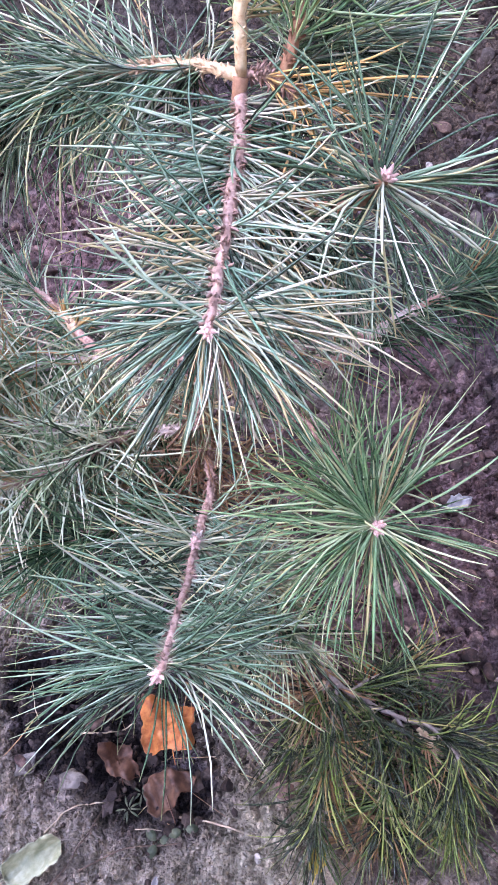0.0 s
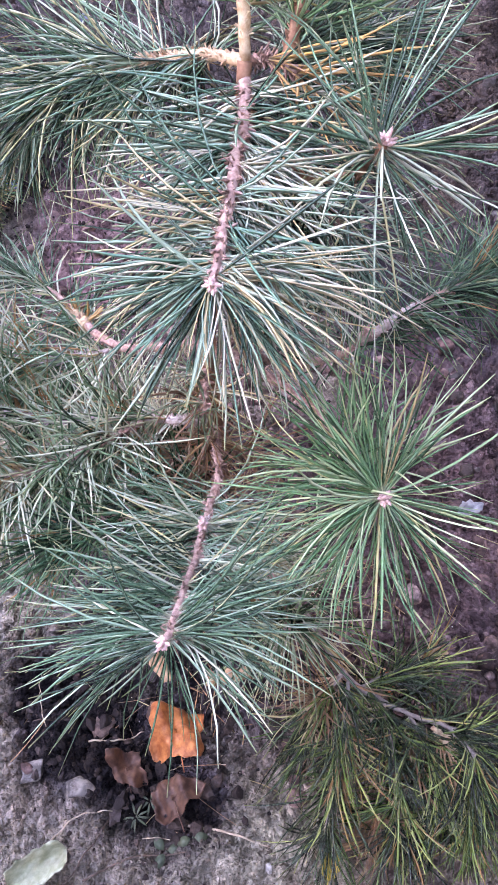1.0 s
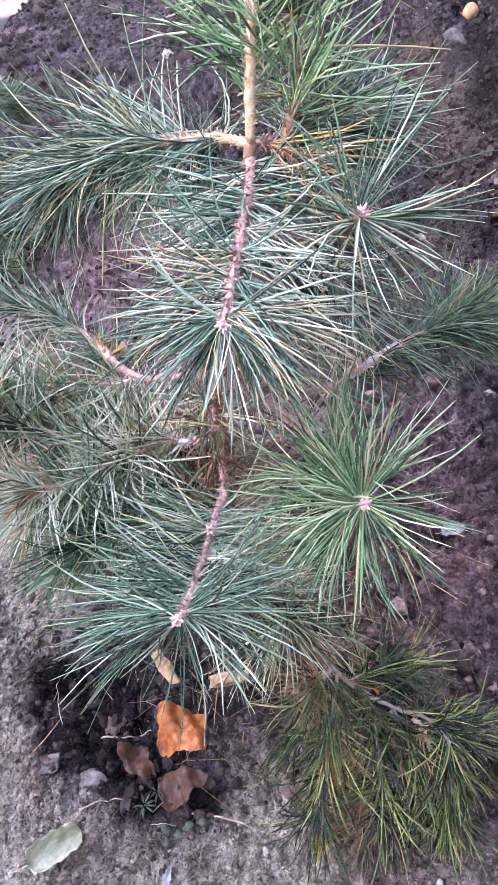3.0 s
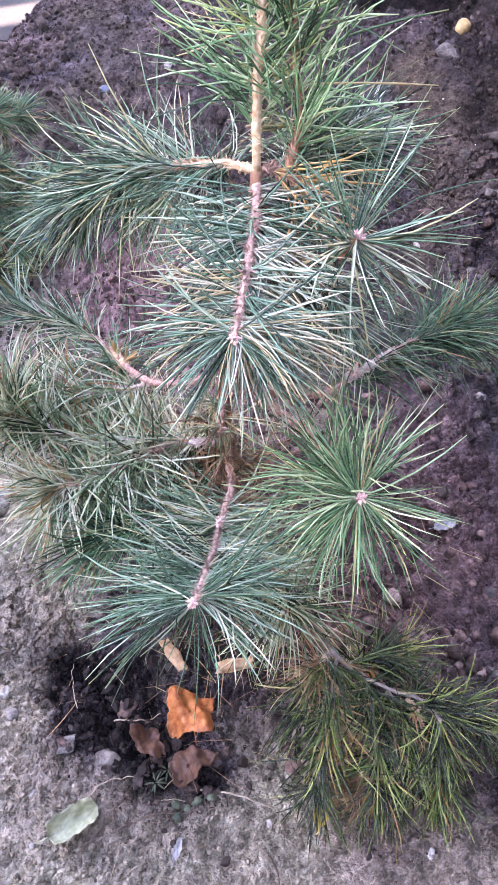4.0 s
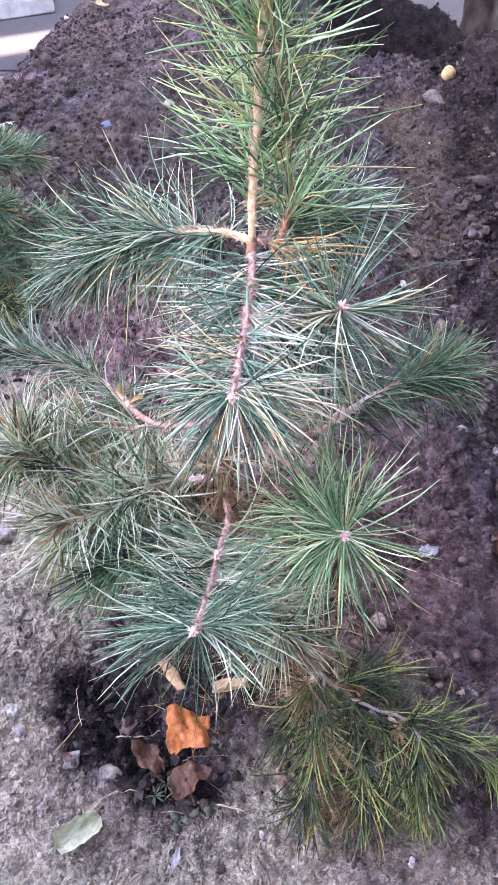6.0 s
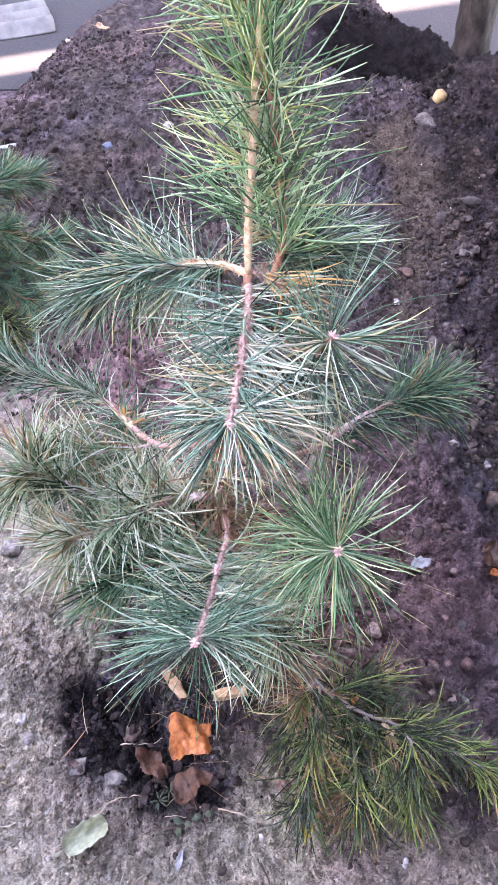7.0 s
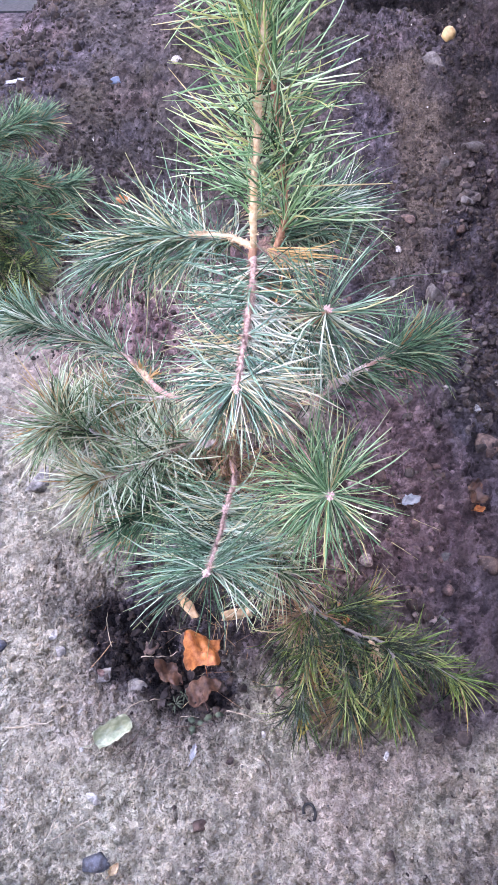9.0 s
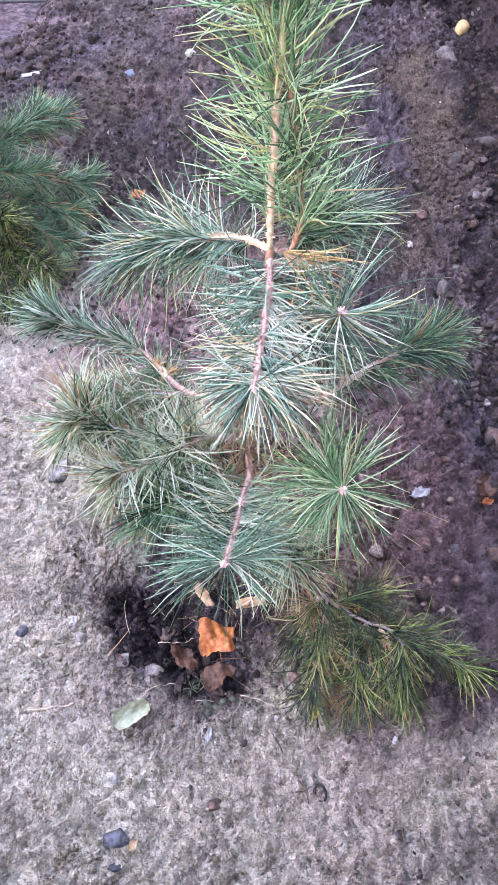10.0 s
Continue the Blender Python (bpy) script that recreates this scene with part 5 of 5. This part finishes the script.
def stalk(name, pts, r, mat, label, category="dry stalk", group="dry stalks"):
    """A thin stalk lying on the soil along the places given in plan."""
    line = curve_points([(x, y, 0.0) for x, y in pts], 24)
    line[:, 2] = ground_height(line[:, 0], line[:, 1]) + r + 0.003
    line[1:-1, 2] = (line[:-2, 2] + line[1:-1, 2] + line[2:, 2]) / 3 + 0.002
    mid = line[12].copy()
    v, f = tube(line - mid, np.linspace(r, r * 0.6, 24), 6)
    ob = mesh_object(name, v, f, mat)
    ob.location = mid
    return tagged(ob, label, category, group)


stalk("dry_stalk", [(-0.59, 0.012), (-0.53, 0.024), (-0.48, 0.036)], 0.0022, STRAW_MAT, "pale straw-coloured stalk on trodden soil")
stalk("dry_stalk", [(-0.12, 0.085), (-0.05, 0.075), (0.02, 0.058)], 0.0022, STRAW_MAT, "tan dry pine needle bundle")
stalk("dry_stalk", [(-0.30, 0.21), (-0.25, 0.215), (-0.21, 0.235)], 0.0018, STRAW_MAT, "pale dry stalk on wet soil")
stalk("dry_stalk", [(-0.33, 0.05), (-0.29, 0.09), (-0.235, 0.10)], 0.0016, STRAW_MAT, "thin dry stalk beside a pale leaf")
stalk("dry_stalk", [(-0.32, -0.04), (-0.27, 0.02), (-0.24, 0.09)], 0.0016, ROOT, "thin brown rootlet on soil")
stalk("dry_stalk", [(-0.26, 0.0), (-0.19, 0.035), (-0.10, 0.045)], 0.0016, ROOT, "thin brown rootlet on soil")
stalk("dry_stalk", [(-0.44, -0.22), (-0.43, -0.14), (-0.425, -0.09)], 0.0016, STRAW_MAT, "pale dry stalk on trodden soil")
stalk("dry_stalk", [(-0.47, -0.24), (-0.40, -0.19), (-0.34, -0.16)], 0.0016, STRAW_MAT, "pale dry stalk on trodden soil")
stalk("dry_stalk", [(-0.74, 0.46), (-0.68, 0.50), (-0.63, 0.53)], 0.0018, STRAW_MAT, "pale dry stalk on trodden soil")
stalk("dry_stalk", [(0.44, 0.72), (0.50, 0.745), (0.56, 0.75)], 0.002, ROOT, "dark twig on soil")
stalk("dry_stalk", [(0.075, -0.105), (0.092, -0.122), (0.10, -0.15)], 0.0022, ROOT, "dark broken twig beside a ring")
stalk("dry_stalk", [(0.07, -0.13), (0.09, -0.125), (0.105, -0.115)], 0.0018, ROOT, "dark broken twig beside a ring")
stalk("dry_stalk", [(0.02, -0.02), (0.035, -0.045), (0.04, -0.075)], 0.002, ROOT, "dark broken twig on trodden soil")
litter = np.random.default_rng(91)
for k in range(22):
    cx, cy = litter.uniform(-0.5, 0.35), litter.uniform(-0.1, 0.5)
    a, h = litter.uniform(0, 6.28), litter.uniform(0.02, 0.055)
    bow = litter.uniform(-0.01, 0.01)
    stalk("fallen_needle", [(cx - h * math.cos(a), cy - h * math.sin(a)), (cx + bow, cy - bow), (cx + h * math.cos(a), cy + h * math.sin(a))], 0.0009, STRAW_MAT if k % 3 else ROOT, "dry fallen pine needle", "pine needle", "fallen needles")


def seedling(x, y, size, seed, label, leaves=5, slim=0.22):
    rng = np.random.default_rng(seed)
    root = thing("seedling", x, y, floor_at(x, y), label, "seedling", "seedlings")
    v, f = tube(curve_points([(0, 0, -0.004), (0, 0.002, size * 0.3), (0.002, 0, size * 0.5)], 6), np.full(6, 0.0012), 6)
    child_of(mesh_object("stem", v, f, LEAF_GREEN), root)
    for k in range(leaves):
        a = k * 2 * math.pi / leaves + rng.uniform(-0.5, 0.5)
        w = np.linspace(0, 1, 7)
        half = slim * size * np.sin(math.pi * w ** 0.9) ** 0.8
        cx, cz = size * (0.1 + 0.75 * w), size * (0.5 + 0.25 * w - 0.45 * w * w)
        vs = [(cx[i] * math.cos(a) - q * half[i] * math.sin(a), cx[i] * math.sin(a) + q * half[i] * math.cos(a), cz[i] - dz) for dz in (0, 0.0007) for i in range(7) for q in (-1, 1)]
        fs = [(2 * i, 2 * i + 2, 2 * i + 3, 2 * i + 1) for i in range(6)] + [(14 + 2 * i, 15 + 2 * i, 17 + 2 * i, 16 + 2 * i) for i in range(6)]
        fs += [(2 * i, 14 + 2 * i, 16 + 2 * i, 2 * i + 2) for i in range(6)] + [(2 * i + 1, 2 * i + 3, 17 + 2 * i, 15 + 2 * i) for i in range(6)]
        child_of(mesh_object("leaf", vs, fs, LEAF_GREEN), root)


seedling(-0.142, 0.046, 0.034, 5, "small weed with oval grey-green leaves", 3, 0.22)
seedling(-0.100, 0.064, 0.030, 7, "small weed with oval grey-green leaves", 2, 0.24)
seedling(-0.196, 0.092, 0.026, 6, "tiny grassy weed in wet soil", 9, 0.07)
seedling(-0.178, 0.118, 0.026, 8, "tiny grassy weed in wet soil", 8, 0.07)


def scrap(name, x, y, long, wide, mat, label, turn, seed, category="scrap"):
    rng = np.random.default_rng(seed)
    n = 7
    u, v = np.meshgrid(np.linspace(-0.5, 0.5, n), np.linspace(-0.5, 0.5, n), indexing="ij")
    edge = 1 + rng.uniform(-0.18, 0.1, (n, n))
    top = np.stack([u * long * edge, v * wide * edge, 0.25 * wide * np.sin(3 * u + 1) * np.cos(4 * v) + 0.1 * wide], axis=-1).reshape(-1, 3)
    idx = np.arange(n * n).reshape(n, n)
    q = np.stack([idx[:-1, :-1], idx[1:, :-1], idx[1:, 1:], idx[:-1, 1:]], axis=-1).reshape(-1, 4)
    faces = q.tolist() + (q[:, ::-1] + n * n).tolist()
    for r in (idx[0, :].tolist(), idx[:, -1].tolist(), idx[-1, ::-1].tolist(), idx[::-1, 0].tolist()):
        faces += [(a, b, b + n * n, a + n * n) for a, b in zip(r, r[1:])]
    ob = mesh_object(name, np.vstack([top, top - np.array([0, 0, 0.002])]), faces, mat)
    ob.matrix_world = pose(x, y, floor_at(x, y) + 0.006, 8, -6, turn)
    return tagged(ob, label, category, "litter")


scrap("plastic_scrap", -0.812, 1.742, 0.06, 0.04, BLUE_PLASTIC, "crumpled bright blue plastic scrap", 60, 1)
scrap("plastic_scrap", -0.83, 2.99, 0.06, 0.05, GREY_BLUE, "grey-blue scrap on the heap", 20, 2)
scrap("paper_scrap", -0.785, 1.71, 0.03, 0.025, PAPER, "small white scrap beside blue plastic", 10, 3)
scrap("paper_scrap", -1.32, 3.0, 0.10, 0.025, PAPER, "white strip of litter", 8, 4)

# dark rubber ring and a rotting fruit
ring_line = np.array([(0.013 * math.cos(a), 0.018 * math.sin(a), 0.002 * math.sin(2 * a)) for a in np.linspace(0, 2 * math.pi, 25)])
rv, rf = tube(ring_line, np.full(25, 0.003), 8)
ring = mesh_object("rubber_ring", rv, rf, BLACK_RUBBER)
ring.matrix_world = pose(0.126, -0.128, floor_at(0.126, -0.128) + 0.006, 10, 5, 20)
tagged(ring, "small dark rubber ring lying on trodden soil", "ring")
fruit_v, fruit_f = ball(3)
fruit_v = fruit_v * np.array([0.031, 0.026, 0.024]) * (1 + 0.05 * np.sin(fruit_v[:, :1] * 5) - 0.12 * np.exp(-((fruit_v - np.array([0.9, -0.2, 0.3])) ** 2).sum(1) / 0.15)[:, None])
fruit = mesh_object("fruit", fruit_v, fruit_f, FRUIT)
fruit.matrix_world = pose(0.649, 2.576, floor_at(0.649, 2.576) + 0.016, 20, -30, 40)
tagged(fruit, "rotting yellow-brown fruit on the soil heap", "fruit")

# ---- roofing sheet on the street and the old tree behind the heap ----
sheet_u, sheet_v = np.meshgrid(np.linspace(-0.9, 0.0, 13), np.linspace(0.0, 0.66, 49), indexing="ij")
sheet_z = 0.065 + 0.048 * np.sin(sheet_v * 2 * math.pi / 0.22 - 1.2) + 0.006 * np.sin(sheet_u * 5 + sheet_v * 3)
sheet_top = np.stack([sheet_u + 0.012 * np.sin(sheet_v * 31), sheet_v, sheet_z], axis=-1).reshape(-1, 3)
sheet_i = np.arange(13 * 49).reshape(13, 49)
sheet_q = np.stack([sheet_i[:-1, :-1], sheet_i[1:, :-1], sheet_i[1:, 1:], sheet_i[:-1, 1:]], axis=-1).reshape(-1, 4)
sheet_f = sheet_q.tolist() + (sheet_q[:, ::-1] + 637).tolist()
for edge in (sheet_i[0, :].tolist(), sheet_i[:, -1].tolist(), sheet_i[-1, ::-1].tolist(), sheet_i[::-1, 0].tolist()):
    sheet_f += [(a, b, b + 637, a + 637) for a, b in zip(edge, edge[1:])]
sheet = mesh_object("roofing_sheet", np.vstack([sheet_top, sheet_top - np.array([0, 0, 0.012])]), sheet_f, CONCRETE)
sheet.matrix_world = pose(-1.93, 6.16, -0.489, 0, 0, 21)
tagged(sheet, "pale corrugated roofing sheet lying on the street", "roofing sheet")
old = thing("tree", 1.04, 3.92, floor_at(1.04, 3.92) - 0.03, "old grey-brown tree with a flared trunk behind the heap", "tree")
bark_rng = np.random.default_rng(33)
heights = np.linspace(0, 3.4, 46)
flare = 0.098 + 0.055 * np.exp(-heights / 0.12) - 0.012 * heights
line = np.stack([0.02 * np.sin(heights * 1.3), 0.03 * np.sin(heights), heights], axis=1)
bv, bf = tube(line, flare, 30, 0.13, bark_rng)
child_of(mesh_object("trunk", bv, bf, TREE_BARK), old)
crown_at = []
for k in range(9):
    a = k * 2.4
    h = 2.2 + 0.14 * k
    tip = np.array([1.35 * math.cos(a), 1.35 * math.sin(a), h + 0.8])
    root = np.array([0.02, 0.02, h])
    limb = curve_points([root, root * 0.55 + tip * 0.45 + (0, 0, 0.15), tip], 16)
    lv, lf = tube(limb, np.linspace(0.035, 0.008, 16), 7, 0.1, bark_rng)
    child_of(mesh_object("limb", lv, lf, TREE_BARK), old)
    crown_at += [limb[j] for j in range(6, 16)]
# crown above the view, made dense to shade the heap's far right
centre = np.array(crown_at)[bark_rng.integers(0, len(crown_at), 7000)] + bark_rng.normal(0, 0.26, (7000, 3))
facing, tall = unit(bark_rng.normal(0, 1, (7000, 3))), unit(bark_rng.normal(0, 1, (7000, 3)))
across = unit(np.cross(facing, tall)) * 0.030
tall = tall * 0.052
leaf_v = np.stack([centre - tall, centre + across, centre + tall, centre - across], axis=1).reshape(-1, 3)
child_of(mesh_object("crown", leaf_v, np.arange(28000).reshape(-1, 4), LEAF_GREEN, False), old, "unseen green crown added to shade the heap", "stuff")

litter_n = 520
litter_xy = litter.normal(0, 1, (litter_n, 2)) * np.array([0.15, 0.15]) + np.array([0.0, 0.48])
litter_p = np.column_stack([litter_xy, ground_height(litter_xy[:, 0], litter_xy[:, 1]) + 0.005])
litter_a = litter.uniform(0, 2 * math.pi, litter_n)
litter_d = unit(np.column_stack([np.cos(litter_a), np.sin(litter_a), litter.uniform(-0.05, 0.12, litter_n)]))
lv, lf, la = needle_mesh(litter_p, litter_d, litter.uniform(0.04, 0.10, litter_n), np.full(litter_n, 0.0019), litter.normal(0, 0.08, (litter_n, 3)), litter)
tagged(mesh_object("needle_litter", lv, lf, NEEDLE_DRY, True, la, litter.uniform(0, 1, litter_n)), "brown dead pine needles littering the soil", "needle litter", kind="stuff")


# ---- single clods and gravel stones nearest the camera, parts of the ground ----
CLOD_PIECE = stone_material("wet clod", [(0.0, (0.010, 0.008, 0.0085)), (0.5, (0.030, 0.0235, 0.0235)), (1.0, (0.07, 0.054, 0.050))], 90, "object", speck=0.05)
RED_PIECE = stone_material("reddish clod", [(0.0, (0.065, 0.038, 0.033)), (0.5, (0.155, 0.096, 0.086)), (1.0, (0.28, 0.19, 0.17))], 80, "object", speck=0.06)
STONE_PIECE = stone_material("gravel stone", [(0.0, (0.016, 0.0128, 0.0122)), (0.6, (0.040, 0.0315, 0.029)), (0.93, (0.08, 0.066, 0.060)), (1.0, (0.22, 0.20, 0.185))], 70, "object")


def piece_meshes(name, mat, many, jag, seed):
    """A few uneven lumps of unit size, to be shared by many pieces."""
    rng = np.random.default_rng(seed)
    made = []
    for _ in range(many):
        bv, bf = BALL_2
        v = bv * (1 + sum(rng.normal(0, jag) * np.cos(bv @ rng.normal(0, 2.6, 3) + rng.uniform(0, 6)) for _ in range(6)))[:, None]
        for cut in unit(rng.normal(0, 1, (10, 3))):
            v = v - cut * np.maximum(0, v @ cut - rng.uniform(0.42, 0.75))[:, None]
        me = bpy.data.meshes.new(name)
        me.from_pydata((v * 0.5 * np.array([1.0, 0.82, 0.7])).tolist(), [], bf.tolist())
        me.materials.append(mat)
        me.polygons.foreach_set("use_smooth", [False] * len(me.polygons))
        made.append(me)
    return made


def pieces(name, meshes, n, x0, x1, y0, y1, small, large, keep, seed):
    """Single lumps half sunk into the ground, each a part of it."""
    rng = np.random.default_rng(seed)
    xs, ys = field(n * 12, x0, x1, y0, y1, seed, keep)
    for a, b in zip(xs[:n], ys[:n]):
        size = small + (large - small) * rng.uniform() ** 2
        ob = new(name, meshes[rng.integers(0, len(meshes))])
        ob.matrix_world = pose(a, b, floor_at(a, b) + 0.10 * size, *rng.uniform(-40, 40, 2), rng.uniform(0, 360)) @ Matrix.Scale(size, 4)
        ob.parent = ground


pieces("clod", piece_meshes("clod", CLOD_PIECE, 9, 0.15, 401), 120, -0.42, 0.06, 0.04, 0.42, 0.010, 0.034, lambda a, b: wet_and_shade(a, b) ** 2, 402)
pieces("clod", piece_meshes("clod", RED_PIECE, 8, 0.12, 403), 110, 0.02, 0.42, 0.30, 0.72, 0.012, 0.038, lambda a, b: 0.8 * redness(a, b) ** 2, 404)
pieces("clod", piece_meshes("clod", RED_PIECE, 8, 0.12, 405), 60, -0.75, -0.15, 1.05, 1.65, 0.018, 0.055, lambda a, b: 0.8 * redness(a, b), 406)
pieces("stone", piece_meshes("stone", STONE_PIECE, 9, 0.10, 407), 110, 0.48, 0.88, 0.85, 1.5, 0.018, 0.056, lambda a, b: np.exp(-((a - 0.66) ** 2 / 0.012 + (b - 1.15) ** 2 / 0.025)) + 0.02, 408)
pieces("stone", piece_meshes("stone", STONE_PIECE, 9, 0.10, 409), 50, 0.50, 0.82, 1.5, 2.05, 0.014, 0.05, lambda a, b: np.exp(-((a - 0.66) ** 2 / 0.010 + (b - 1.76) ** 2 / 0.03)), 410)
